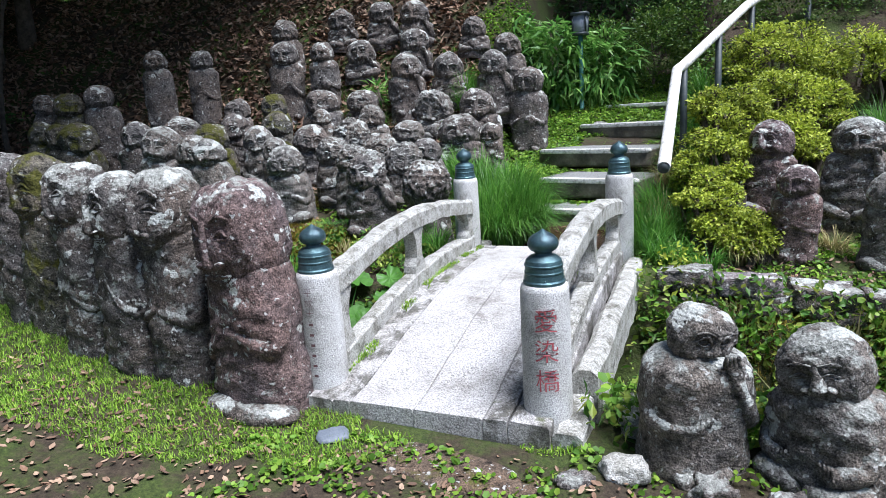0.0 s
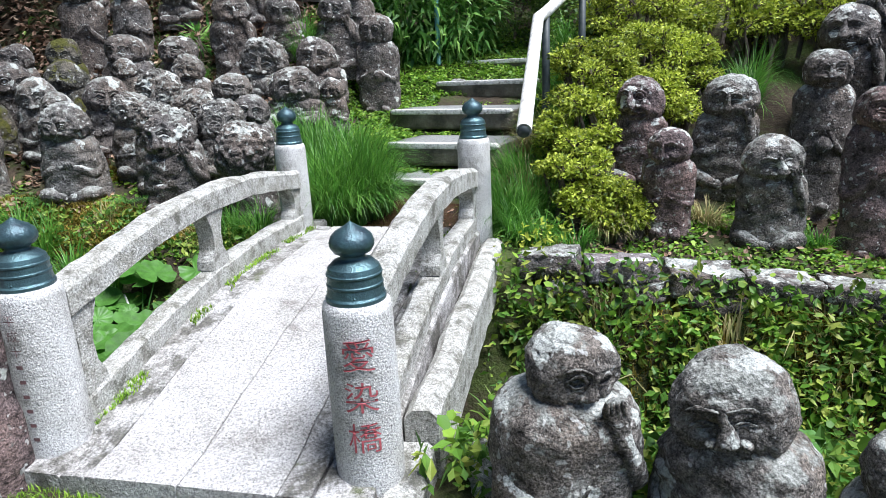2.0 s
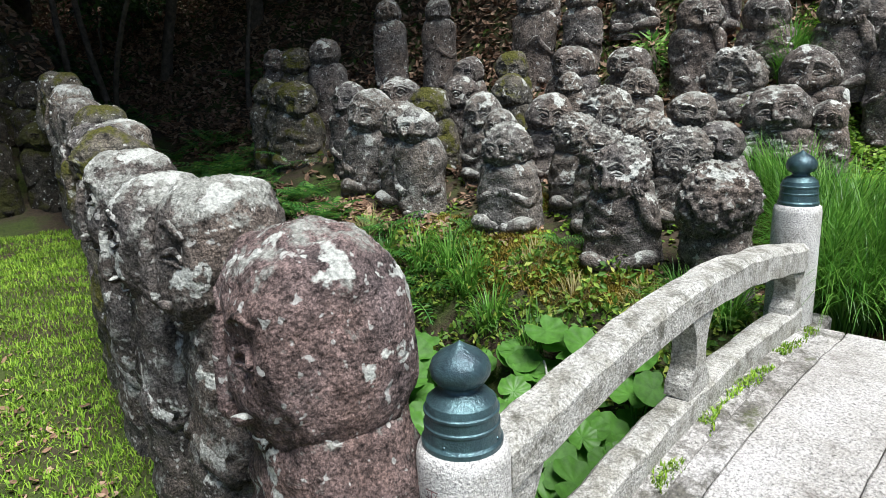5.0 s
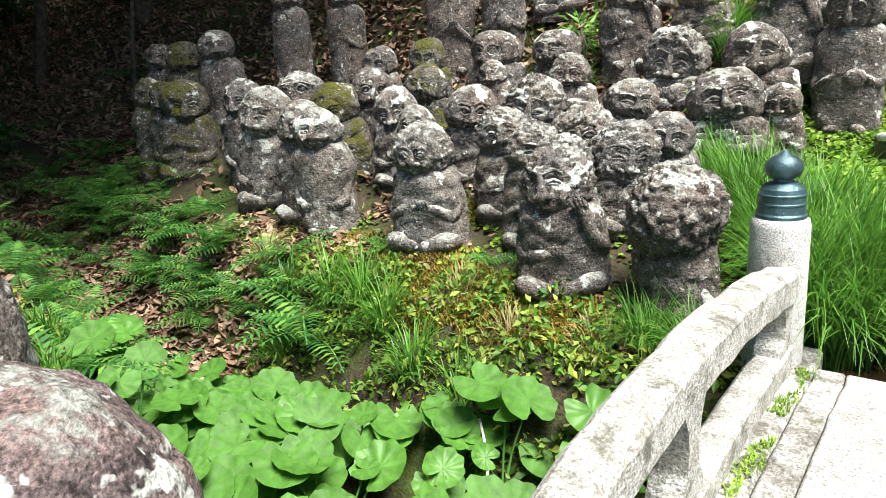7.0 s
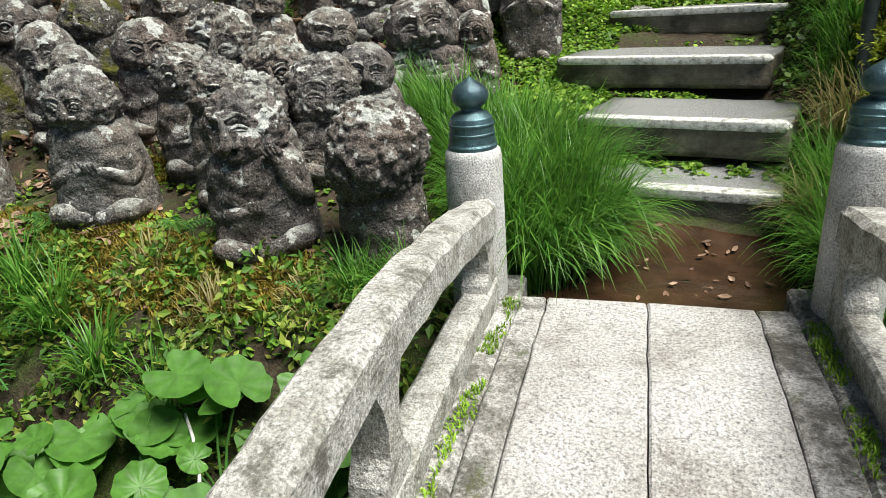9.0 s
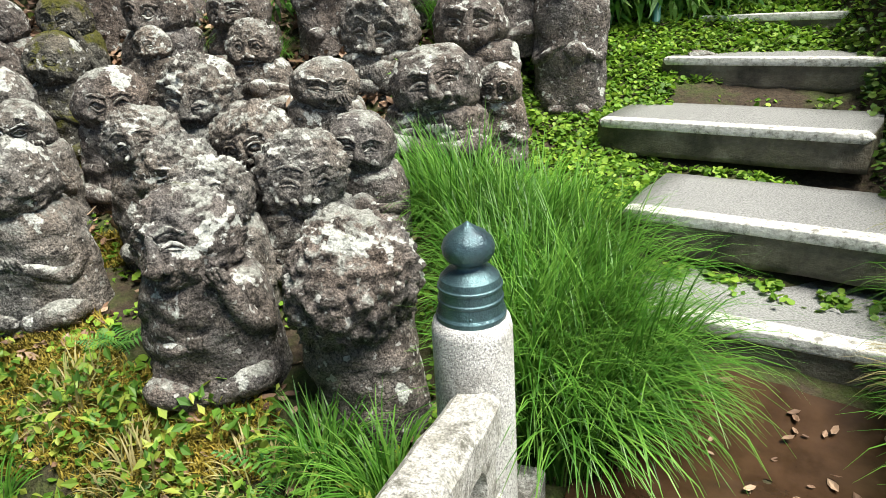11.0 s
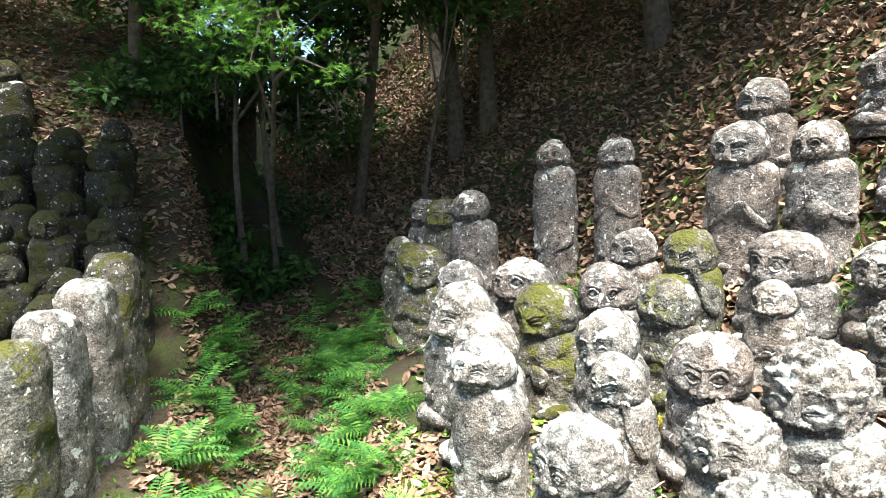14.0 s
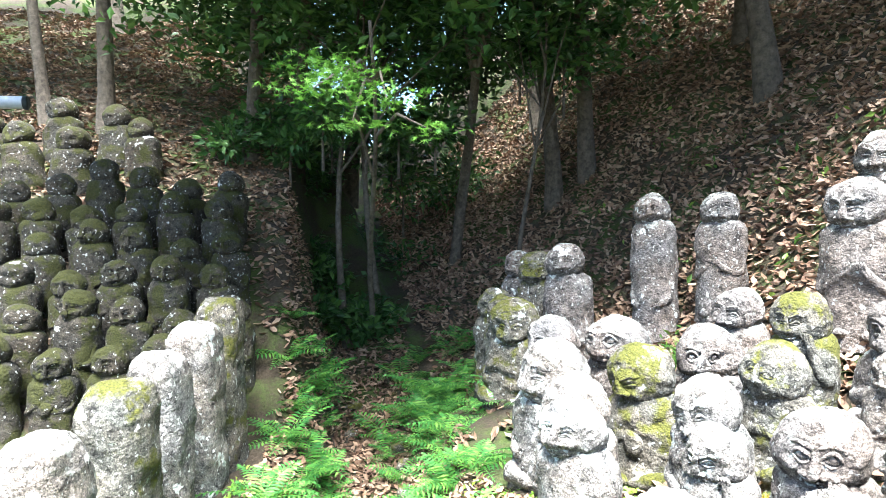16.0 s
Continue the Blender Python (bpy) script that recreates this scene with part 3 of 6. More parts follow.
def carved_head(rng, hw, hh, face, shag, slab, fine):
    """A carved head round the origin, front towards -y: skull with sunk eyes, cheeks and hair, and the nose, lids, lips and ears on it."""
    nu, nv = (84, 58) if fine else (40, 28)
    depth = 0.82 if slab == 2 else 0.95
    box = (0.62 if slab == 1 else 0.5) if slab else rng.uniform(0.80, 1.0)
    mood = rng.rand()
    up, ew, nw = rng.uniform(-0.04, 0.06), rng.uniform(0.92, 1.1), rng.uniform(0.85, 1.3)
    smile, wide_mouth = rng.uniform(-0.05, 0.5), rng.uniform(0.24, 0.38)
    opened = mood > 0.72
    jaw = rng.uniform(0.0, 0.14)
    strong = min(1.3, max(face, 0.35))

    def bell(fx, fz, x0, z0, sx, sz, p=2):
        return np.exp(-(((fx - x0) / sx) ** 2 + ((fz - z0) / sz) ** 2) ** (p / 2))

    def face_form(fx, fz):
        f = 0.05 * bell(fx, fz, 0, 0.45 + up, 0.6, 0.2)
        for q in (-1, 1):
            f = f - 0.13 * bell(fx, fz, q * 0.31 * ew, 0.12 + up, 0.22, 0.13, 3)
            f = f + 0.10 * bell(fx, fz, q * 0.46, -0.24 + up, 0.22, 0.18)
            f = f - 0.06 * bell(fx, fz, q * 0.30, -0.40 + up, 0.06, 0.16)
        f = f + 0.09 * bell(fx, fz, 0, -0.47 + up, 0.34, 0.22) + 0.09 * bell(fx, fz, 0, -0.82, 0.26, 0.13)
        f = f - (0.22 if opened else 0.10) * bell(fx, fz - smile * fx ** 2, 0, -0.50 + up, wide_mouth, 0.10 if opened else 0.045, 4)
        return strong * f

    def skin(d, f):
        s = np.sign(d) * np.abs(d) ** box
        s = s / (np.linalg.norm(s, axis=1)[:, None] ** ((0.35 if slab == 1 else 0.25) if slab else 0.8))
        w = 1 - jaw * np.clip(-d[:, 2], 0, 1)
        return s * np.array((hw, hw * depth, hh)) * np.stack([w, np.ones(len(d)), np.ones(len(d))], -1) * (1 + f)[:, None]
    u0 = np.linspace(0, 2 * np.pi, nu, endpoint=False)
    a = u0 - 0.48 * np.sin(u0)
    th = np.linspace(np.pi - 0.03, 0.03, nv)
    d = np.stack([np.outer(np.sin(th), np.sin(a)), -np.outer(np.sin(th), np.cos(a)), np.repeat(np.cos(th)[:, None], nu, 1)], -1).reshape(-1, 3)
    front = np.clip(-d[:, 1] * 3, 0, 1)
    oval = (d[:, 0] / 0.74) ** 2 + ((d[:, 2] + 0.14) / 0.80) ** 2
    hair = np.ones(len(d)) if not face else np.maximum(np.clip((oval - 0.95) / 0.12, 0, 1), np.clip((d[:, 1] + 0.15) / 0.2, 0, 1)) * np.clip((d[:, 2] + 0.75) / 0.3, 0, 1)
    f = face_form(d[:, 0], d[:, 2]) * front * (1 - 0.8 * hair) if face else np.zeros(len(d))
    f = f + hair * (0.07 if not slab else 0.015)
    if shag > 0.5:
        # tight curls: rounded bosses packed over the hair
        c = rng.normal(size=(420, 3))
        c /= np.linalg.norm(c, axis=1)[:, None]
        near = np.sqrt(np.clip(2 - 2 * (d @ c.T).max(1), 0, 4))
        f = f + (0.1 + 0.9 * hair) * 0.10 * shag * (np.clip(1 - (near / 0.10) ** 2, 0, 1) - 0.35)
        f = f + (0.1 + 0.9 * hair) * shag * np.abs(rng.normal(0, 0.016, len(d)))
    V = skin(d, f)
    parts = [rows_skin(V.reshape(nv, nu, 3))]

    def on(fx, fz, lift=0.0):
        y = -math.sqrt(max(0.05, 1 - fx * fx - fz * fz))
        dd = np.array([[fx, y, fz]])
        dd /= np.linalg.norm(dd)
        return skin(dd, np.array([float(face_form(dd[0, 0], dd[0, 2])) + lift]))[0]

    def bar(line, radii, n=9, seg=8, lift=0.0):
        parts.append(limb([on(x, z, lift) for x, z in line], [r * hw * (0.75 + 0.25 * strong) for r in radii], n, seg))
    if face and fine:
        bar([(0, 0.30 + up), (0, 0.10 + up), (0, -0.08 + up), (0, -0.18 + up)], [0.08, 0.10 * nw, 0.15 * nw, 0.17 * nw], 8, 10, 0.08 * strong)
        for q in (-1, 1):
            parts.append(pebble(on(q * 0.17 * nw, -0.18 + up, 0.06), (0.10 * hw * nw, 0.12 * hw, 0.085 * hw)))
            ex, ez = q * 0.31 * ew, 0.12 + up
            arch = 0.11 if mood < 0.75 else 0.16
            if mood < 0.6:
                # eyes shut in a smile
                bar([(ex - 0.20, ez - 0.05), (ex, ez + 0.06), (ex + 0.20, ez - 0.05)], [0.035, 0.06, 0.035], 8, 8, 0.02)
                bar([(ex - 0.18, ez - 0.08), (ex, ez - 0.08), (ex + 0.18, ez - 0.08)], [0.03, 0.045, 0.03], 7, 8, 0.0)
            else:
                parts.append(pebble(on(ex, ez, 0.0), (0.165 * hw, 0.10 * hw, 0.105 * hw)))
                bar([(ex - 0.21, ez - 0.02), (ex - 0.1, ez + arch), (ex + 0.1, ez + arch), (ex + 0.21, ez - 0.02)], [0.03, 0.045, 0.045, 0.03], 9, 8, 0.03)
                bar([(ex - 0.19, ez - 0.05), (ex, ez - arch), (ex + 0.19, ez - 0.05)], [0.025, 0.04, 0.025], 7, 8, 0.02)
            bar([(ex - 0.24, ez + 0.22), (ex, ez + 0.31), (ex + 0.24, ez + 0.20)], [0.04, 0.065, 0.04], 8, 8, 0.0)
            parts.append(pebble((q * hw * 0.97 * (1 - jaw * 0.3), 0.02 * hw, -0.05 * hh), (0.11 * hw, 0.20 * hw, 0.33 * hh), q * 0.12))
        zl = -0.50 + up
        gap = 0.13 if opened else 0.055
        wm = wide_mouth
        bar([(-wm, zl + smile * wm ** 2 * 1.4), (-0.5 * wm, zl + gap), (0.5 * wm, zl + gap), (wm, zl + smile * wm ** 2 * 1.4)], [0.035, 0.065, 0.065, 0.035], 9, 8, 0.01)
        bar([(-wm, zl + smile * wm ** 2 * 1.4), (-0.5 * wm, zl - gap), (0.5 * wm, zl - gap), (wm, zl + smile * wm ** 2 * 1.4)], [0.035, 0.07, 0.07, 0.035], 9, 8, 0.01)
    return welded(parts, np.zeros(3))


def statue_mesh(name, rng, w, h, mat, face, shag, wide, arms, squash, tall, fine, slab):
    """A figure carved from one block: a body of height h with arms and knees under a head of width w; front towards -y, base at the origin."""
    hw, hh = w / 2, w / 2 * squash
    zc = h + hh * 0.8
    sx = hw * wide
    dep = 0.68 if slab == 2 else 0.80
    # head, tipped and turned a little on its neck
    H, HF = carved_head(rng, hw * (0.95 * wide if slab else 1.0), hh * (1.0, 1.05, 1.3)[slab], face, shag, slab, fine)
    j = 0.25 if slab else 1.0
    tip, lean, turn = j * rng.uniform(-0.05, 0.22), j * rng.uniform(-0.16, 0.16), j * rng.uniform(-0.35, 0.35)
    for a, b, g in ((0, 1, turn), (2, 1, -tip), (0, 2, lean)):
        c, s = math.cos(g), math.sin(g)
        H[:, [a, b]] = np.stack([H[:, a] * c - H[:, b] * s, H[:, a] * s + H[:, b] * c], -1)
    H = H + (0, -(0.12 * hw * j), zc - (0, 0.10, 0.34)[slab] * hh)
    # body, shoulders drawn in under the head
    nu, nv = (44, 34) if fine else (26, 18)
    th = np.linspace(0, 2 * np.pi, nu, endpoint=False)
    u = np.linspace(0, 1, nv) ** 0.9
    top = h + 0.40 * hh
    if slab:
        prof = np.interp(u, [0, 0.3, 0.75, 0.93, 1.0], [1.10, 1.08, 1.04, 0.95, 0.6])
    elif tall:
        prof = np.interp(u, [0, 0.1, 0.5, 0.75, 0.88, 0.96, 1.0], [1.25, 1.22, 1.12, 1.2, 1.18, 0.95, 0.6])
    else:
        prof = np.interp(u, [0, 0.15, 0.45, 0.7, 0.86, 0.95, 1.0], [1.25, 1.28, 1.18, 1.16, 1.10, 0.92, 0.6])
    e = 0.72 if slab else 0.84
    cx, cy = np.sin(th), -np.cos(th)
    bx = np.outer(prof, np.sign(cx) * np.abs(cx) ** e) * sx
    by = np.outer(prof, np.sign(cy) * np.abs(cy) ** e) * sx * dep
    bz = np.repeat((u * (top + 0.1) - 0.1)[:, None], nu, 1)
    fr = np.clip(-cy[None] * 2, 0, 1)
    k = rng.uniform(24, 34) / max(sx / 0.17, 0.5)
    if tall and not slab:
        by += 0.05 * sx * np.sin(k * bx + 1.5 * np.sin(9 * bz)) * fr * np.clip((0.75 - u) * 4, 0, 1)[:, None]
    else:
        by += 0.035 * sx * np.sin(rng.uniform(45, 70) * (bz + rng.uniform(0.3, 0.9) * np.abs(bx))) * fr
    neck = np.exp(-((bz - (h * 0.93 - 0.55 * (sx - np.abs(bx)))) / (0.06 * sx)) ** 2) * fr
    by += 0.05 * sx * neck
    parts = [rows_skin(np.stack([bx, by, bz], -1))]
    if arms and fine:
        yf = -sx * dep
        way = rng.randint(4) if not slab else 0
        if slab:
            yf *= 0.9
        hz = h * rng.uniform(0.50, 0.70)
        hx = rng.uniform(-0.2, 0.2) * sx
        ra = (0.17 + 0.05 * rng.rand()) * sx + 0.03 * hw
        for q in (-1, 1):
            sh = (q * sx * 0.88, 0.05 * yf, h * 0.84)
            el = (q * sx * 1.02, 0.50 * yf, h * rng.uniform(0.36, 0.46))
            hand = (hx + q * hw * 0.16, 1.04 * yf, hz)
            if way == 1 and q > 0:
                hand = (q * hw * 0.72, 1.08 * yf, h + 0.25 * hh)
            elif way == 2:
                hand = (q * sx * 0.55, 1.06 * yf, h * 0.34)
            elif way == 3 and q < 0:
                hand = (-0.35 * sx, 1.08 * yf, h * 0.62)
            parts.append(limb([sh, el, (0.5 * (el[0] + hand[0]), 0.98 * yf, 0.5 * (el[2] + hand[2])), hand], [ra * 1.1, ra * 1.05, ra * 0.85, ra * 0.6], 13, 12))
            parts.append(pebble(hand, (ra * 0.85, ra * 0.6, ra * 0.8), q * 0.5))
            for t in range(0 if slab else 4):
                o = (t - 1.5) * ra * 0.36
                parts.append(limb([(hand[0] + o, hand[1] - ra * 0.45, hand[2] - ra * 0.1), (hand[0] + o * 1.1 - q * ra * 0.2, hand[1] - ra * 0.5, hand[2] + ra * 0.75)], [ra * 0.2, ra * 0.16], 4, 6))
            if not tall and not slab:
                parts.append(limb([(q * sx * 0.95, 0.55 * yf, h * 0.10), (q * sx * 0.85, 1.15 * yf, h * 0.13), (q * sx * 0.15, 1.2 * yf, h * 0.05)], [0.26 * sx, 0.28 * sx, 0.2 * sx], 9, 12))
            elif not slab:
                parts.append(pebble((q * sx * 0.42, 1.0 * yf, 0.02), (0.3 * sx, 0.35 * sx, 0.12 * sx + 0.02)))
        if way == 3:
            at = (0.12 * sx, 1.15 * yf, h * 0.55)
            parts.append(pebble(at, (0.36 * sx, 0.20 * sx, 0.36 * sx), 0.2, 0.0, 20, 12))
    V, F = welded(parts + [(H, HF)], np.array((0, 0, 0.6 * h)))
    Q = V / hw
    move = np.stack([0.06 * lumps(Q, rng, 2.0) + 0.02 * lumps(Q, rng, 0.6) for _ in range(3)], -1)
    if fine:
        move += np.stack([0.009 * lumps(Q, rng, 0.2, 18) for _ in range(3)], -1)
        away = Q - (0, 0, zc / hw)
        away[:, 2] *= 0.5
        away /= np.linalg.norm(away, axis=1)[:, None] + 1e-6
        move += away * ((0.007 + 0.012 * shag) * np.abs(rng.normal(0, 1, len(V))) - 0.03 * np.clip(np.abs(lumps(Q, rng, 0.4)) - 0.5, 0, 1))[:, None]
    return mesh_of(name, V + hw * move, F, mat)


GREY = "weathered grey stone figure with a round carved head"
count = 0


def statue(x, y, zc, w, yaw=15, mat="stone", face=1.0, shag=0.3, wide=1.1, arms=True, squash=1.0, label=GREY, group="garden statues", tall=False, fine=True, slab=0):
    """A statue whose head of width w has its middle at the height zc; yaw: degrees it is turned from looking along -y."""
    global count
    count += 1
    rng = np.random.RandomState(count)
    z0 = gz(x, y) - 0.02
    h = max(0.12, zc - w / 2 * squash * 0.8 - z0)
    ob = new("statue", statue_mesh("statue", rng, w, h, M[mat], face, shag, wide, arms, squash, tall or h > 1.6 * w, fine, slab))
    ob.matrix_basis = pose(x, y, z0, 0, rng.uniform(-3, 3), yaw)
    return tagged(ob, label, "statue", group)


SHAGGY = dict(shag=1.0, mat="stone_pale", face=0.6, label="stone figure with a shaggy lichen-covered head")
MOSSY = dict(mat="stone_moss", label="stone figure with a moss-covered head")
TALL = dict(tall=True, wide=1.15, label="tall standing stone figure with folded arms")
# front of the hillside group
statue(-1.02, 2.38, 0.66, 0.37, 15, "stone", 0.0, 1.0, 0.80, False, label="squat stone figure with a large ball-shaped head")
statue(-1.54, 2.34, 0.76, 0.31, 20, "stone", 1.3, 0.8, 1.15, label="crouching stone figure with a long snout and hand at its chin")
statue(-2.50, 2.50, 0.85, 0.32, 20, "stone_pale", 0.6, 0.7, 1.15, squash=0.9, label="stone figure praying with joined hands")
statue(-3.40, 2.55, 0.96, 0.30, 25, "stone_pale", 1.2, 0.3, label="stone figure holding a round white disc")
statue(-3.75, 2.68, 0.98, 0.34, 25, "stone_pale", 1.0)
statue(-1.93, 2.74, 0.84, 0.28, 25, **SHAGGY)
statue(-1.70, 2.62, 0.80, 0.28, 25, **SHAGGY)
statue(-1.80, 3.04, 0.90, 0.30, 20, **SHAGGY)
statue(-1.50, 2.90, 0.80, 0.33, 20, **SHAGGY)
statue(-1.38, 3.17, 0.86, 0.27, 15, label="stone figure with both hands raised to its cheeks")
statue(-2.26, 2.97, 0.90, 0.30, 25, **SHAGGY)
statue(-2.92, 2.97, 0.96, 0.24, 25, "stone_pale")
statue(-2.30, 3.42, 1.02, 0.36, 25, **SHAGGY)
statue(-2.75, 3.30, 1.02, 0.32, 25)
statue(-1.80, 3.67, 1.03, 0.32, 20, "stone_pale", squash=0.8)
statue(-1.28, 3.80, 1.02, 0.40, 15, squash=0.85, label="stone figure with a broad cat-like head")
statue(-1.68, 4.14, 1.16, 0.37, 15, **SHAGGY)
statue(-1.25, 4.32, 1.18, 0.39, 12, "stone", 1.2, 0.1)
statue(-1.00, 3.98, 0.98, 0.20, 12)
statue(-2.32, 3.93, 1.20, 0.26, 20, "stone_pale", shag=0.9)
statue(-2.63, 4.28, 1.38, 0.34, 20, squash=0.85)
statue(-2.95, 3.84, 1.24, 0.20, 25, "stone_pale", label="small childlike stone figure looking up")
statue(-3.05, 4.06, 1.40, 0.37, 25, "stone", squash=0.85)
statue(-3.35, 3.56, 1.18, 0.31, 25, **MOSSY)
statue(-3.65, 3.95, 1.40, 0.28, 25, **MOSSY)
statue(-4.22, 4.00, 1.38, 0.29, 30)
statue(-3.95, 3.58, 1.18, 0.33, 30)
statue(-3.28, 3.17, 1.06, 0.30, 30, "stone_pale")
statue(-3.92, 3.17, 1.08, 0.36, 32, **MOSSY)
statue(-4.27, 2.76, 1.06, 0.40, 32, "stone_pale")
statue(-4.40, 3.26, 1.18, 0.38, 35, squash=0.9)
statue(-4.80, 2.98, 1.16, 0.34, 35)
statue(-5.80, 3.00, 1.16, 0.40, 35, **MOSSY)
statue(-6.10, 3.02, 1.20, 0.32, 40, **MOSSY)
statue(-6.40, 3.00, 1.26, 0.30, 40, **MOSSY)
statue(-6.35, 3.45, 1.58, 0.34, 40, **MOSSY)
statue(-5.95, 3.55, 1.65, 0.32, 40, **TALL)
statue(-6.70, 3.35, 1.60, 0.28, 40)
# standing figures behind
statue(-5.58, 4.18, 2.08, 0.28, 35, **TALL)
statue(-5.12, 4.48, 2.06, 0.28, 35, **TALL)
statue(-3.78, 4.48, 2.02, 0.32, 28, "stone", 1.4, 0.2, label="laughing stone figure with a child on its shoulder", tall=True)
statue(-3.30, 4.58, 2.00, 0.28, 28, "stone", 1.3, 0.2, label="standing stone monk leaning on a staff", tall=True)
statue(-2.98, 4.96, 1.98, 0.34, 25, "stone", 1.4, 0.2)
statue(-2.12, 4.43, 1.72, 0.33, 22, "stone", 1.2, 0.3, tall=True, label="stone figure raising one hand")
statue(-2.22, 4.90, 2.05, 0.32, 22)
statue(-1.66, 4.58, 1.70, 0.33, 18, "stone", 1.3, 0.1, label="seated stone figure with closed eyes")
statue(-1.17, 4.72, 1.70, 0.32, 15)
statue(-0.78, 4.66, 1.48, 0.31, 10, label="stone figure bowed under its hood")
statue(-1.15, 5.25, 1.92, 0.32, 12)
statue(-1.55, 5.15, 1.95, 0.28, 15)
statue(-3.45, 5.35, 2.45, 0.32, 25)
statue(-2.85, 5.35, 2.48, 0.32, 22)
statue(-2.35, 5.30, 2.42, 0.34, 20)
statue(-4.10, 5.0, 2.35, 0.32, 28)
# right of the steps
TERR = dict(group="terrace statues")
statue(1.55, 3.02, 0.86, 0.30, -8, "stone_red", 1.5, 0.2, **TERR)
statue(2.10, 3.05, 0.85, 0.32, -10, "stone_pale", 1.4, 0.3, **TERR)
statue(1.68, 2.45, 0.62, 0.24, -8, "stone_red", 1.5, 0.1, **TERR)
statue(2.27, 2.42, 0.55, 0.30, -12, "stone_pale", 1.4, 0.3, squash=0.85, **TERR)
statue(2.62, 2.90, 1.00, 0.26, -12, tall=True, **TERR)
statue(2.82, 2.42, 0.80, 0.28, -12, "stone_red", tall=True, **TERR)
statue(2.98, 3.55, 1.24, 0.36, -12, "stone", 1.4, 0.2, label="stone figure with bulging eyes and a wide brow", group="terrace statues")
statue(3.30, 4.00, 1.38, 0.30, -15, **TERR)
statue(3.45, 3.60, 1.40, 0.28, -15, **TERR)
statue(3.12, 2.95, 1.02, 0.32, -15, tall=True, **TERR)
statue(3.30, 2.35, 0.70, 0.30, -15, **TERR)
statue(3.75, 3.10, 1.15, 0.30, -15, **TERR)
# beside the bridge, along the stream
statue(1.13, -0.02, 0.37, 0.23, 20, "stone_pale", 1.1, 0.5, 1.5, label="seated stone figure holding out a white cup", group="stream statues")
statue(1.60, -0.02, 0.27, 0.29, -35, "stone_pale", 0.9, 0.5, 1.2, label="seated stone figure with a red-stained head turned aside", group="stream statues")
statue(2.00, -0.08, 0.15, 0.25, 5, "stone_pale", 1.2, 0.35, 1.2, group="stream statues")
statue(2.30, -0.10, 0.13, 0.25, 0, "stone", 1.0, 0.35, 1.2, group="stream statues")
# row along the lawn
ROW = [(-0.80, -0.16, 0.77, 0.43), (-1.30, -0.11, 0.87, 0.36), (-1.64, -0.13, 0.88, 0.33), (-1.99, -0.09, 0.94, 0.33), (-2.36, -0.02, 0.99, 0.32), (-2.72, 0.08, 1.0, 0.32), (-3.25, 0.33, 0.94, 0.34),
       (-3.85, 0.45, 1.02, 0.34), (-4.40, 0.52, 1.08, 0.32), (-4.95, 0.62, 1.16, 0.34), (-5.45, 0.70, 1.27, 0.34)]
for i, (x, y, z, w) in enumerate(ROW):
    kind = ("stone_red", "stone_blotched", "stone_blotched", "stone_blotched", "stone_moss")[i % 5] if i < 5 else "stone_moss" if i in (7, 10) else "stone"
    kind = "stone_pale" if i >= 6 and kind == "stone" else kind
    statue(x, y, z, w, -12, kind, 0.8 if i else 0.4, 0.2, 1.0 if i < 6 else 1.15, True, 1.12 if i < 6 else 1.3,
           "block-like reddish stone figure speckled with lichen" if i == 0 else "lichen-blotched stone figure in a row along the lawn", "row of statues", True, slab=1 if i < 6 else 2)
# block of mossy figures across the gully
for r in range(6):
    for c in range(8):
        x = -5.95 - 0.34 * r
        y = 0.62 - 0.40 * c + (0.1 if r % 2 else 0) - 0.04 * r
        statue(x, y, gz(x, y) + 0.55 + 0.07 * math.sin(3.1 * r + 1.7 * c), 0.26, 78, "shaded_moss", 1.1, 0.3, 1.15, r < 4, label="moss-grown stone figure in a packed block", group="block of mossy statues", fine=c < 4 and r < 4, tall=True)

for x, y, w in ((-8.7, -1.3, 0.34), (-8.95, -1.9, 0.32), (-9.4, -1.0, 0.32), (-9.7, -1.7, 0.34), (-9.0, -0.6, 0.3), (-9.3, -2.4, 0.34), (-8.6, -2.5, 0.3)):
    statue(x, y, gz(x, y) + 0.55, w, 75, "shaded_moss", 0.9, 0.3, 1.2, label="moss-grown stone figure on the upper slope", group="statues on the upper slope", fine=False)

# ---- inscriptions ----


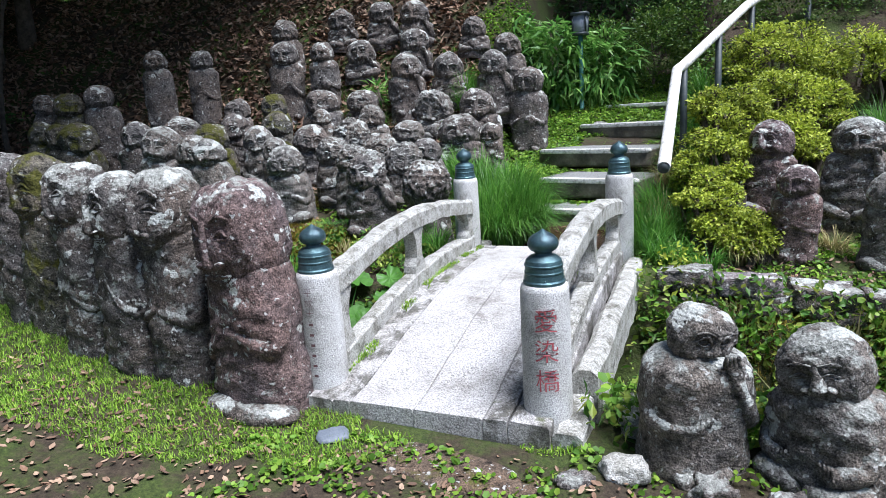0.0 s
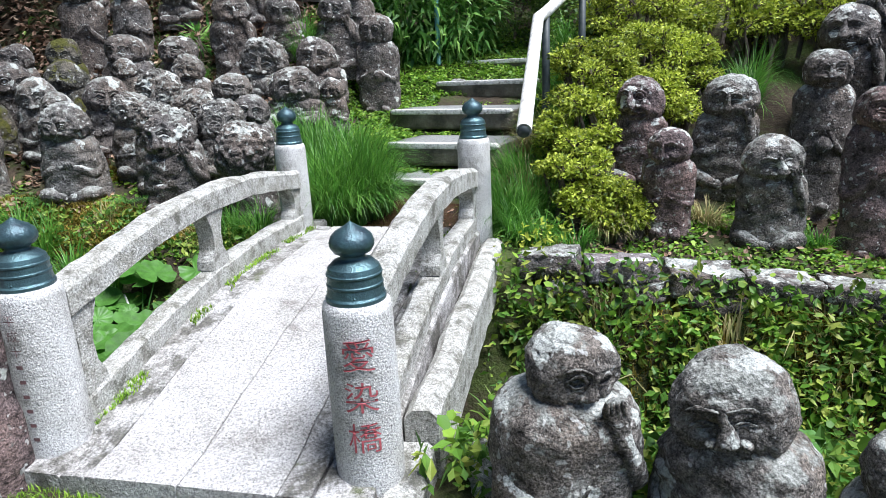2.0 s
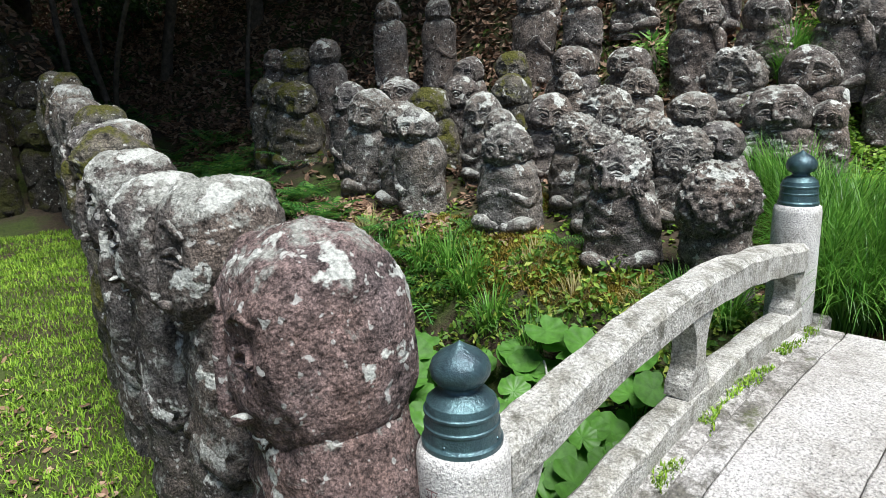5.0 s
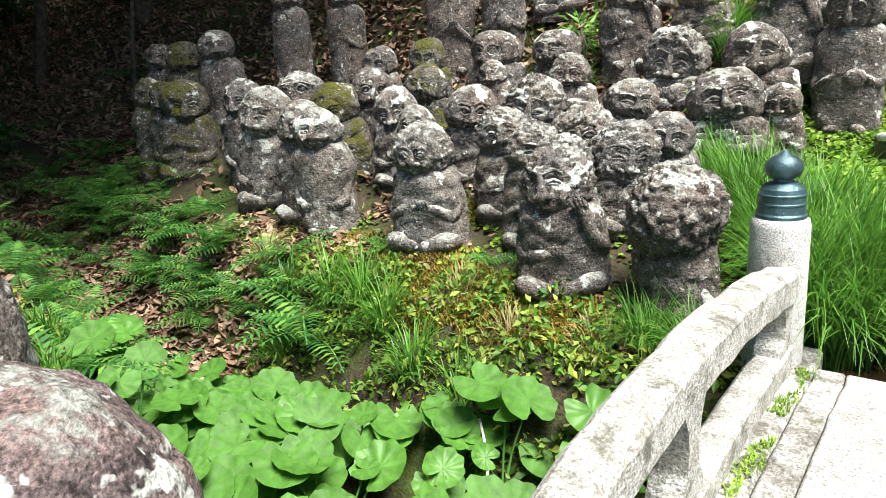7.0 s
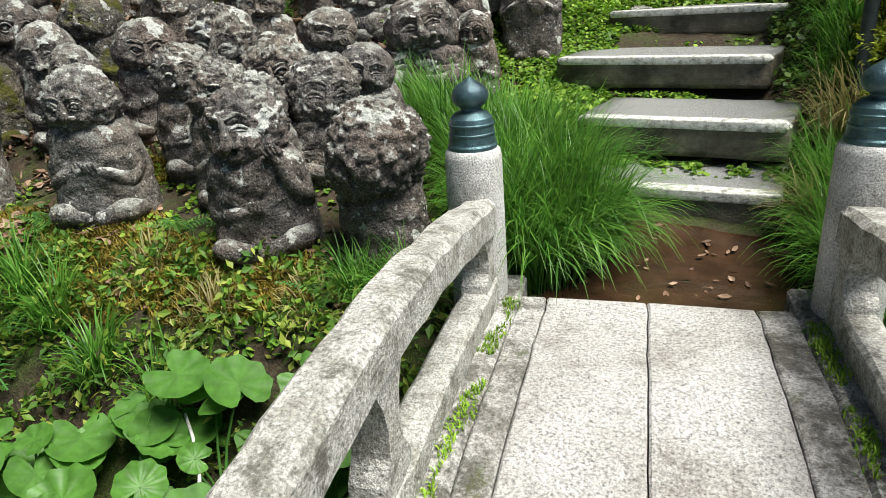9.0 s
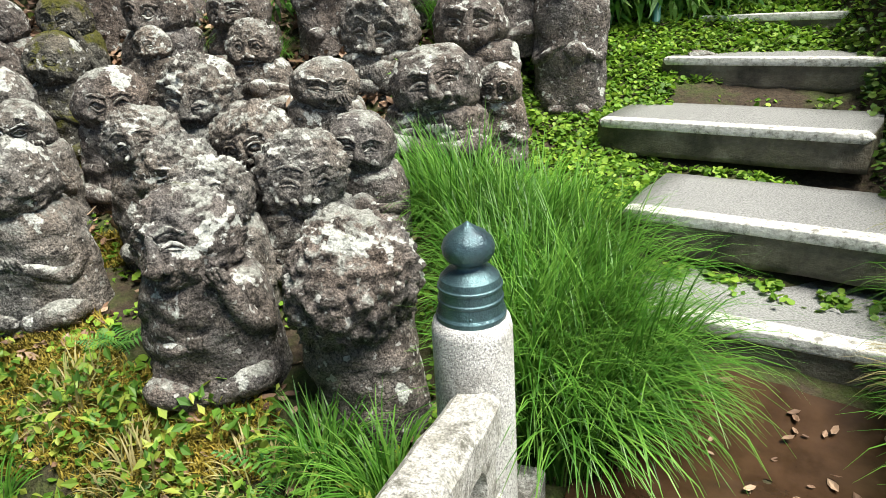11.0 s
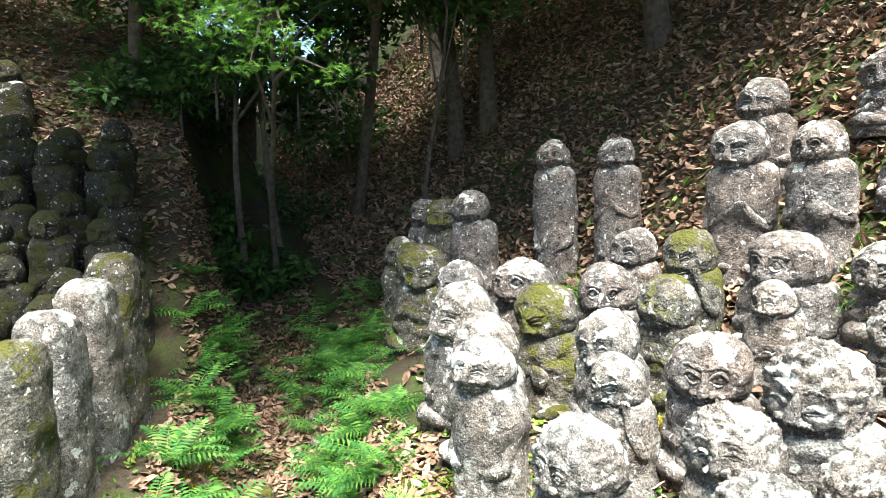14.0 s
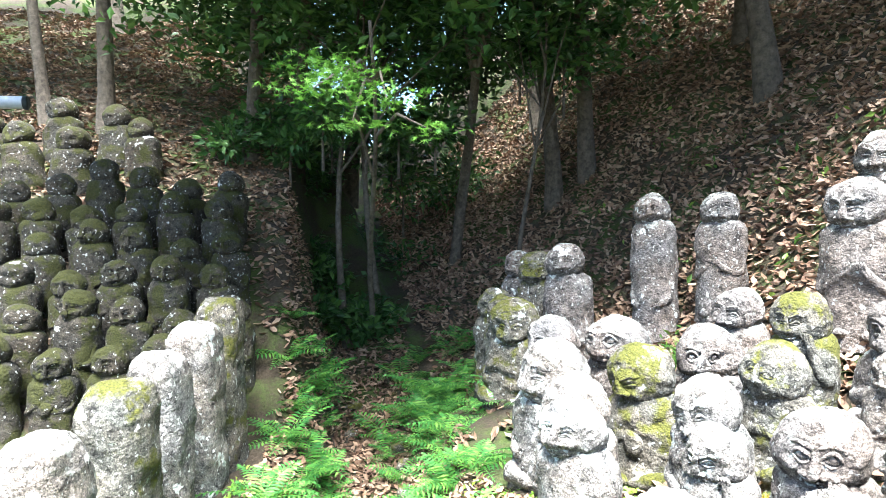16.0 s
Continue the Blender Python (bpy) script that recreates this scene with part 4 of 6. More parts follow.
def inscription(text, at, post, facing, size, top, mat, label):
    """Characters down the face of a post, each bent round it."""
    x, y, z = POSTS[post]
    th = tagged(new("inscription"), label, "inscription")
    th.matrix_basis = pose(x, y, z, 0, 0, facing)
    for i, ch in enumerate(text):
        zc = top - (i + 0.5) * size * 1.22
        if ch == "-":
            bm = bmesh.new()
            bmesh.ops.create_grid(bm, x_segments=4, y_segments=1, size=0.5)
            p = np.array([v.co for v in bm.verts]) * (size * 0.5, size * 0.3, 1)
            f = [[v.index for v in q.verts] for q in bm.faces]
            bm.free()
            me = mesh_of("character", np.stack([0.1065 * np.cos(p[:, 0] / 0.105), 0.1065 * np.sin(p[:, 0] / 0.105), zc + p[:, 1]], -1), f, mat)
        else:
            cu = bpy.data.curves.new("character", "FONT")
            cu.body, cu.size, cu.align_x, cu.align_y, cu.offset = ch, size, "CENTER", "CENTER", -0.0005
            tmp = bpy.data.objects.new("tmp", cu)
            scene.collection.objects.link(tmp)
            bpy.context.view_layer.update()
            me = bpy.data.meshes.new_from_object(tmp.evaluated_get(bpy.context.evaluated_depsgraph_get()))
            bpy.data.objects.remove(tmp)
            for v in me.vertices:
                a = v.co.x / 0.105
                v.co = (0.1065 * math.cos(a), 0.1065 * math.sin(a), zc + v.co.y)
            me.materials.clear()
            me.materials.append(mat)
        put("character", me, th)


inscription("愛染橋", 0, "nr", -75, 0.105, 0.47, M["red_ink"], "red characters painted down the granite post")
inscription("平成十------", 0, "nl", -84, 0.042, 0.49, M["dark_ink"], "small faded dark red characters down the post")

# ---- stones ----
wall = tagged(new("garden_wall"), "low dry wall of rough grey field stones along the bank", "wall", kind="structure")
x = 0.86
rng = np.random.RandomState(5)
while x < 4.3:
    L = rng.uniform(0.29, 0.38)
    hgt = rng.uniform(0.12, 0.15)
    zt = np.interp(x, [0.9, 1.8, 2.6, 4.5], [0.17, 0.08, 0.01, -0.06])
    st = part("stone", block((L, 0.26, hgt), rng, 0.012, 8, 0.12), M[("stone", "slab_stone", "slab_stone")[rng.randint(3)]], wall)
    st.matrix_basis = pose(x + L / 2, 1.74 + rng.uniform(-0.02, 0.02), zt - hgt + rng.uniform(-0.012, 0.012), rng.uniform(-6, 6), rng.uniform(-5, 5), rng.uniform(-9, 9))
    if rng.rand() < 0.8:
        lo = part("stone", block((L * 0.8, 0.22, 0.16), rng, 0.03, 6, 0.45), M["stone"], wall)
        lo.matrix_basis = pose(x + L / 2 + 0.1, 1.70, zt - hgt - 0.13, 0, 0, rng.uniform(-8, 8))
    x += L + 0.028


def rock(x, y, size, mat, label, rz=0, sink=0.03, tilt=0):
    r = np.random.RandomState(int(abs(x * 91 + y * 37) * 10))
    ob = part("rock", block(size, r, 0.10 * min(size), 8, 0.6), M[mat], None)
    ob.matrix_basis = pose(x, y, gz(x, y) - sink, tilt, 0, rz)
    return tagged(ob, label, "rock")


rock(0.93, 0.14, (0.17, 0.16, 0.20), "old_granite", "pale rough rock beside the bridge")
rock(-0.31, -0.36, (0.15, 0.10, 0.03), "slate", "flat blue-grey slate on the soil", 40, 0.0, 12)
rock(0.14, -0.40, (0.86, 0.28, 0.07), "stone_brown", "flat brown stone before the bridge", -8, 0.05)
rock(0.62, -0.44, (0.28, 0.16, 0.05), "stone_brown", "flat brown stone before the bridge", 10, 0.04)
rock(0.74, -0.36, (0.16, 0.10, 0.06), "stone", "dark wet stone before the bridge", 25)
rock(0.90, -0.25, (0.18, 0.15, 0.09), "old_granite", "pale stone by the foot of the post", 25)
rock(-0.80, -0.30, (0.54, 0.22, 0.12), "stone", "stone plinth under the block-like figure", -8, 0.05)
rock(1.22, -0.34, (0.16, 0.14, 0.14), "stone", "rounded stone at the feet of a figure", 10)
rock(1.45, -0.36, (0.18, 0.15, 0.13), "stone", "rounded stone at the feet of a figure", 40)
rock(1.72, -0.36, (0.17, 0.14, 0.12), "stone", "rounded stone at the feet of a figure", 70)
rock(-0.08, 5.15, (0.16, 0.12, 0.09), "stone_pale", "small pale stone beside the steps", 30)
for i in range(9):
    r = np.random.RandomState(200 + i)
    xx = -4.2 - 0.45 * i
    rock(xx, 1.75 + r.uniform(-0.4, 0.4), (r.uniform(0.12, 0.25), r.uniform(0.1, 0.2), r.uniform(0.06, 0.12)), "stone_moss", "mossy rock in the gully", r.uniform(0, 180))
pu = [(rr * (0.60 + 0.05 * math.sin(3 * a + 1) + 0.03 * math.sin(7 * a)) * math.cos(a), rr * (0.38 + 0.03 * math.sin(4 * a)) * math.sin(a)) for rr in (0.02, 0.5, 1.0) for a in np.linspace(0, 2 * math.pi, 48, endpoint=False)]
pv = np.array([(0.13 + px, 2.40 + py, max(gz(0.13 + px, 2.40 + py) + 0.004, 0.145)) for px, py in pu])
pf = [[i * 48 + j, i * 48 + (j + 1) % 48, (i + 1) * 48 + (j + 1) % 48, (i + 1) * 48 + j] for i in range(2) for j in range(48)]
mud = new("puddle", mesh_of("puddle", pv, pf, M["mud"]))
tagged(mud, "shallow brown puddle at the foot of the steps", "puddle", kind="structure")

# ---- rail and lamp ----
rail = tagged(new("handrail"), "white painted pipe handrail beside the steps", "handrail")
line = [(0.87, 1.90, 0.80), (0.86, 2.7, 1.15), (0.85, 3.42, 1.45), (0.90, 3.50, 1.49), (1.12, 4.1, 1.74), (1.40, 4.9, 2.06), (1.52, 5.15, 2.15), (1.9, 5.5, 2.22), (2.6, 6.1, 2.35)]
put("pipe", mesh_of("pipe", *tube(line, [0.042] * len(line), 16), M["white_pipe"]), rail)
v, f = tube([(0.868, 1.898, 0.798), (0.868, 1.885, 0.792)], [0.034, 0.034], 14)
put("pipe_end", mesh_of("pipe_end", v, f, M["dark_steel"]), rail, label="dark open pipe end")
for px, py, pz in ((0.90, 3.50, 1.49), (1.16, 4.2, 1.78), (1.45, 5.0, 2.09), (2.0, 5.6, 2.24)):
    put("rail_post", mesh_of("rail_post", *tube([(px, py, gz(px, py) - 0.1), (px, py, 1.0), (px, py, pz)], [0.03] * 3, 12), M["dark_steel"]), rail, label="dark steel post")
lx, ly = -0.36, 5.55
lamp = tagged(new("garden_lamp"), "green steel garden lamp post with a square lantern", "lamp")
lz = gz(lx, ly)
put("pole", mesh_of("pole", *tube([(lx, ly, lz - 0.1), (lx, ly, 1.6), (lx, ly, 2.0)], [0.026] * 3, 14), M["green_pole"]), lamp)
for nm, size, z0, mt in (("lantern_base", (0.17, 0.17, 0.03), 2.0, "dark_steel"), ("pane", (0.15, 0.15, 0.19), 2.03, "lamp_pane"), ("lantern_roof", (0.19, 0.19, 0.035), 2.22, "dark_steel")):
    b = part(nm, block(size, np.random.RandomState(1), 0.0005, 1, 0.02), M[mt], lamp)
    b.location = (lx, ly, z0)
for sx in (-1, 1):
    for sy in (-1, 1):
        b = part("lantern_bar", block((0.018, 0.018, 0.19), np.random.RandomState(1), 0.0002, 1, 0.02), M["dark_steel"], lamp)
        b.location = (lx + sx * 0.076, ly + sy * 0.076, 2.03)

flood = tagged(new("floodlight"), "grey cylindrical floodlight on a thin pole above the mossy figures", "lamp")
fg = gz(-7.4, -1.62)
put("housing", mesh_of("housing", *tube([(-7.4, -1.26, 3.235), (-7.4, -1.30, 3.235), (-7.4, -1.62, 3.235), (-7.4, -1.72, 3.235)], [0.055, 0.06, 0.06, 0.045], 18), M["lamp_pane"]), flood)
put("rim", mesh_of("rim", *tube([(-7.4, -1.285, 3.235), (-7.4, -1.255, 3.235)], [0.066, 0.066], 18), M["dark_steel"]), flood, label="dark rim")
put("pole", mesh_of("pole", *tube([(-7.4, -1.62, fg - 0.1), (-7.4, -1.62, 0.5 * (fg + 3.2)), (-7.4, -1.62, 3.2)], [0.02] * 3, 10), M["dark_steel"]), flood)

# ---- plants ----
OVAL = (np.array([(0, -0.5, 0), (0.26, -0.1, 0.06), (0, 0.5, -0.05), (-0.26, -0.1, 0.06)]), np.array([[0, 1, 2, 3]]))
ROUND = (np.array([(0, -0.5, 0), (0.45, -0.15, 0.05), (0.3, 0.4, 0.0), (0, 0.5, 0), (-0.3, 0.4, 0.0), (-0.45, -0.15, 0.05)]), np.array([[0, 1, 2, 3], [0, 3, 4, 5]]))
CURL = (np.array([(0, -0.5, 0.1), (0.22, -0.2, 0.14), (0.05, 0.02, 0), (-0.2, -0.2, 0.1), (0.2, 0.22, 0.08), (0, 0.5, 0.14), (-0.2, 0.22, 0.06)]), np.array([[0, 1, 2, 3], [2, 1, 4, 5], [3, 2, 5, 6]]))
LANCE = (np.array([(0, 0, 0), (0.10, 0.3, 0.05), (0, 1.0, -0.22), (-0.10, 0.3, 0.05)]), np.array([[0, 1, 2, 3]]))


def turned(yaw, pitch, roll):
    cy, sy, cp, sp, cr, sr = np.cos(yaw), np.sin(yaw), np.cos(pitch), np.sin(pitch), np.cos(roll), np.sin(roll)
    z = np.zeros_like(cy)
    o = np.ones_like(cy)
    Rz = np.stack([np.stack([cy, -sy, z], -1), np.stack([sy, cy, z], -1), np.stack([z, z, o], -1)], -2)
    Rx = np.stack([np.stack([o, z, z], -1), np.stack([z, cp, -sp], -1), np.stack([z, sp, cp], -1)], -2)
    Ry = np.stack([np.stack([cr, z, sr], -1), np.stack([z, o, z], -1), np.stack([-sr, z, cr], -1)], -2)
    return Rz @ Rx @ Ry


def strew(leaf, P, yaw, pitch, roll, size):
    """Many copies of a leaf at points P, as (vertices, faces)."""
    v, f = leaf
    R = turned(yaw, pitch, roll)
    V = np.einsum("nij,kj->nki", R, v) * np.asarray(size)[:, None, None] + P[:, None]
    F = f[None] + (np.arange(len(P)) * len(v))[:, None, None]
    return V.reshape(-1, 3), F.reshape(-1, f.shape[1])


def stuff(name, vf, mat, label, category, smooth=False):
    return tagged(new(name, mesh_of(name, *vf, M[mat], smooth)), label, category, kind="stuff")


def where(n, x0, x1, y0, y1, seed, keep=None):
    r = np.random.RandomState(seed)
    x, y = r.uniform(x0, x1, n), r.uniform(y0, y1, n)
    if keep is not None:
        k = keep(x, y, r)
        x, y = x[k], y[k]
    return x, y, r


def cover(name, n, box, leaf, lo, hi, mat, label, category, seed, keep=None, lift=0.02, tilt=0.5):
    x, y, r = where(n, *box, seed, keep)
    rim = np.minimum(np.minimum(x - box[0], box[1] - x) * 1.2, np.minimum(y - box[2], box[3] - y) * 2.0)
    k = rim + 0.12 * waves(x, y, seed + 100, 0.5) > 0.25 * r.rand(len(x))
    x, y = x[k], y[k]
    m = len(x)
    P = np.stack([x, y, ground_z(x, y) + r.uniform(0.0, lift, m)], -1)
    return stuff(name, strew(leaf, P, r.uniform(0, 6.28, m), r.normal(0, tilt, m), r.normal(0, tilt, m), r.uniform(lo, hi, m)), mat, label, category)


def blades(P, yaw, length, droop, width, seg=6):
    """Grass blades that rise from P and arch over, as (vertices, faces)."""
    n = len(P)
    t = np.linspace(0, 1, seg + 1)
    a = droop[:, None] * t[None] ** 1.3
    dl = length[:, None] / seg
    hor = np.concatenate([np.zeros((n, 1)), np.cumsum(np.sin(a[:, 1:]) * dl, 1)], 1)
    ver = np.concatenate([np.zeros((n, 1)), np.cumsum(np.cos(a[:, 1:]) * dl, 1)], 1)
    dx, dy = np.cos(yaw)[:, None], np.sin(yaw)[:, None]
    w = width[:, None] * (1 - t[None] ** 2.0) * 0.5 + 0.0004
    c = np.stack([P[:, :1] + dx * hor, P[:, 1:2] + dy * hor, P[:, 2:] + ver], -1)
    side = np.stack([-dy, dx, np.zeros_like(dx)], -1)
    V = np.stack([c - side * w[..., None], c + side * w[..., None]], 2).reshape(-1, 3)
    k = 2 * (seg + 1)
    i = np.arange(seg)
    F = np.stack([2 * i, 2 * i + 1, 2 * i + 3, 2 * i + 2], -1)[None] + (np.arange(n) * k)[:, None, None]
    return V, F.reshape(-1, 4)


def tuft(x, y, n, length, mat="grass", spread_r=0.12, seed=0, label="clump of long arching green grass", lean=None, flat=1.0, z=None):
    r = np.random.RandomState(seed + int(abs(x) * 100 + abs(y) * 1000))
    a = r.uniform(0, 6.28, n)
    q = spread_r * np.sqrt(r.rand(n))
    X, Y = x + q * np.cos(a), y + q * np.sin(a)
    P = np.stack([X, Y, (ground_z(X, Y) if z is None else np.full(n, z)) - 0.01], -1)
    yaw = a + r.normal(0, 0.6, n)
    if lean is not None:
        yaw = np.where(r.rand(n) < 0.65, lean + r.normal(0, 0.55, n), yaw)
    vf = blades(P, yaw, length * r.uniform(0.55, 1.1, n), flat * r.uniform(0.5, 2.5, n), r.uniform(0.004, 0.009, n))
    return stuff("grass_clump", vf, mat, label, "grass")


for i, (x, y, L, ln) in enumerate(((-0.40, 2.42, 0.50, -0.5), (-0.28, 2.62, 0.52, -0.6), (-0.55, 2.62, 0.52, -0.3), (-0.42, 2.88, 0.52, -0.4), (-0.68, 2.90, 0.48, None), (-0.80, 3.15, 0.46, None),
                                   (-0.55, 3.18, 0.46, -0.3), (-0.98, 3.40, 0.42, None), (-0.72, 3.42, 0.40, None), (-1.12, 3.42, 0.36, 2.6))):
    tuft(x, y, 620, L * 1.12, seed=i, lean=ln, spread_r=0.17)
for i, (x, y, L) in enumerate(((0.78, 2.30, 0.36), (0.84, 2.55, 0.36), (0.80, 2.10, 0.30), (0.92, 2.05, 0.26), (-0.82, 2.05, 0.32), (-1.05, 2.12, 0.28))):
    tuft(x, y, 190, L, seed=20 + i, spread_r=0.08)
for i, (x, y, L) in enumerate(((1.38, 2.42, 0.34), (1.30, 2.32, 0.28), (1.95, 2.62, 0.2), (0.80, 2.75, 0.36))):
    tuft(x, y, 200, L, "dry_grass", 0.08, 40 + i, "tuft of drooping straw-coloured grass")
for i, (x, y, L) in enumerate(((2.35, 3.75, 0.55), (2.45, 3.95, 0.5), (-1.42, 4.45, 0.42), (-1.48, 4.6, 0.4), (-2.72, 4.35, 0.4), (-2.45, 4.2, 0.3), (-4.85, 4.0, 0.26), (-4.6, 4.0, 0.22))):
    tuft(x, y, 220, L, seed=60 + i, spread_r=0.09, flat=1.1, label="tuft of long grass among the statues")
for i, (x, y, L) in enumerate(((-2.35, 1.92, 0.30), (-2.6, 2.02, 0.32), (-2.85, 2.0, 0.3), (-2.05, 1.78, 0.26), (-3.2, 1.95, 0.3), (-3.0, 1.75, 0.3), (-1.7, 1.7, 0.22), (-3.5, 0.75, 0.2), (-2.3, 0.3, 0.2), (-3.0, 0.6, 0.25))):
    tuft(x, y, 130, L, seed=80 + i, spread_r=0.08, label="tuft of wild grass on the stream bank")
for i, (x, y, L) in enumerate(((0.80, 2.42, 0.36), (0.92, 2.60, 0.42), (1.02, 2.95, 0.40), (1.10, 3.35, 0.40))):
    tuft(x, y, 170, L, seed=110 + i, spread_r=0.08, label="clump of arching grass beside the steps")
for i, (x, y, L) in enumerate(((0.66, 2.42, 0.44), (0.70, 2.62, 0.46), (0.68, 2.24, 0.38), (0.78, 2.85, 0.46))):
    tuft(x, y, 240, L, seed=120 + i, spread_r=0.09, lean=3.5, label="clump of arching grass overhanging the puddle")
for i, (x, y, L) in enumerate(((0.72, 3.05, 0.44), (0.82, 3.35, 0.42), (0.88, 3.7, 0.42), (0.95, 4.1, 0.40), (1.0, 4.5, 0.40))):
    tuft(x, y, 200, L, "dry_grass" if i == 1 else "grass", 0.10, 130 + i, "clump of arching grass on the bank beside the steps", lean=3.6)
tuft(0.62, 2.72, 160, 0.36, "dry_grass", 0.07, 126, "tuft of drooping straw-coloured grass", lean=3.4)
tuft(-3.55, 2.1, 130, 0.22, "dry_grass", 0.07, 97, "tuft of drooping straw-coloured grass")

# lawn, ground cover, fallen leaves
def on_lawn(x, y, r):
    edge = y < south_edge(x) - 0.24
    bare = (0.6 * waves(x, y, 21, 0.7) + 1.3 * step01(-0.7, 0.4, x) + 1.7 * step01(-0.45, -1.0, y - 0.10 * x)) > 0.8
    return edge & ~bare


x, y, r = where(200000, -5.2, 1.3, -2.6, 0.7, 31, on_lawn)
m = len(x)
stuff("lawn_grass", blades(np.stack([x, y, ground_z(x, y) - 0.003], -1), r.uniform(0, 6.28, m), r.uniform(0.012, 0.04, m), r.uniform(0.2, 1.6, m), r.uniform(0.003, 0.006, m), 2), "lawn", "short mossy bright green lawn", "grass")


def off_bridge(x, y):
    return ~((np.abs(x) < 0.7) & (y > -0.3) & (y < 2.4))


def off_steps(x, y):
    return ~((x > -0.33 + 0.06 * (y - 2.7)) & (x < 0.98 + 0.1 * (y - 2.7)) & (y > 2.5))


cover("clover", 42000, (-1.6, 1.0, 3.2, 6.4), ROUND, 0.018, 0.040, "clover", "bright green low ground cover", "ground cover", 41, lambda x, y, r: (off_steps(x, y) | (y > 4.9)) & (waves(x, y, 22, 0.6) > -1.3), 0.03)
cover("clover", 7000, (0.5, 1.6, 2.6, 5.4), ROUND, 0.02, 0.045, "hedge", "dark green leafy growth on the bank beside the steps", "ground cover", 50, lambda x, y, r: x > 0.55 + 0.06 * (y - 2.7), 0.10)
cover("clover", 22000, (0.65, 5.4, 1.80, 3.2), ROUND, 0.015, 0.035, "clover", "bright green low ground cover", "ground cover", 42, lambda x, y, r: waves(x, y, 23, 0.5) > -0.5, 0.03)
cover("clover", 8000, (-4.7, -0.55, 1.8, 3.1), ROUND, 0.018, 0.04, "clover", "bright green low ground cover", "ground cover", 43, lambda x, y, r: off_bridge(x, y) & (waves(x, y, 24, 0.5) > -0.1), 0.03)
cover("clover", 7000, (-0.7, 2.4, -1.1, 0.0), ROUND, 0.014, 0.034, "clover", "bright green low ground cover", "ground cover", 44, lambda x, y, r: off_bridge(x, y) & (y < south_edge(x)) & (waves(x, y, 25, 0.4) > 0.0), 0.03)
cover("bank_weeds", 40000, (0.70, 4.6, -0.05, 1.66), OVAL, 0.02, 0.075, "weeds", "tangle of green and yellow weeds on the stream bank", "weeds", 45, lambda x, y, r: waves(x, y, 61, 0.35) > -0.55, 0.24, 0.7)
cover("clover", 12000, (0.72, 4.4, 0.0, 1.64), ROUND, 0.02, 0.055, "clover", "fresh green broad-leaved weeds on the stream bank", "ground cover", 49, lambda x, y, r: waves(x, y, 62, 0.4) > -0.1, 0.26, 0.6)
cover("bank_weeds", 2600, (0.84, 1.15, 0.3, 2.2), OVAL, 0.025, 0.06, "shrub", "yellow-green weeds beside the bridge", "weeds", 48, None, 0.18, 0.7)
cover("bank_weeds", 7000, (-3.4, -0.62, 1.45, 2.25), OVAL, 0.025, 0.06, "weeds", "tangle of green weeds on the stream bank", "weeds", 46, lambda x, y, r: waves(x, y, 26, 0.4) > -0.5, 0.10, 0.7)
cover("bank_weeds", 6000, (-6.5, -0.65, 0.0, 0.9), OVAL, 0.025, 0.06, "weeds", "tangle of green weeds on the stream bank", "weeds", 47, lambda x, y, r: y > south_edge(x) - 0.1, 0.08, 0.7)
cover("fallen_leaves", 11000, (-9.0, -2.8, 0.8, 2.5), CURL, 0.05, 0.10, "litter", "brown fallen leaves in the gully", "fallen leaves", 51, lambda x, y, r: y > south_edge(x), 0.03, 0.45)
cover("fallen_leaves", 62000, (-15.0, -1.3, 2.6, 10.0), CURL, 0.06, 0.12, "litter", "brown fallen leaves covering the wooded slope", "fallen leaves", 52, lambda x, y, r: r.rand(len(x)) < np.where(x < -6.8, 1.0, np.clip((y - 3.2) / 1.0, 0.12, 1)), 0.05, 0.5)
cover("fallen_leaves", 2600, (-4.2, -0.7, 1.9, 3.6), CURL, 0.03, 0.07, "litter", "scattered brown fallen leaves", "fallen leaves", 53, lambda x, y, r: off_bridge(x, y) & (waves(x, y, 27, 0.7) > 0.0), 0.03, 0.4)
cover("fallen_leaves", 90, (-0.3, 0.6, 2.15, 2.75), CURL, 0.02, 0.05, "litter", "brown leaves floating in the puddle", "fallen leaves", 58, None, 0.025, 0.15)
cover("fallen_leaves", 14000, (-4.5, 4.0, -4.6, -0.25), CURL, 0.02, 0.05, "litter", "dry brown leaves on bare soil", "fallen leaves", 54, None, 0.012, 0.3)
cover("fallen_leaves", 1200, (0.8, 4.2, 1.8, 3.2), CURL, 0.03, 0.06, "litter", "scattered brown fallen leaves", "fallen leaves", 55, None, 0.03, 0.4)
cover("fallen_leaves", 30000, (-17.0, -6.6, -5.5, 1.2), CURL, 0.06, 0.12, "litter", "brown fallen leaves on the upper slope", "fallen leaves", 56, None, 0.03, 0.4)
cover("bank_weeds", 3500, (-9.0, -1.3, 3.9, 6.5), OVAL, 0.04, 0.10, "hedge", "sparse green seedlings on the wooded slope", "weeds", 57, lambda x, y, r: waves(x, y, 28, 0.5) > 0.7, 0.12, 0.7)


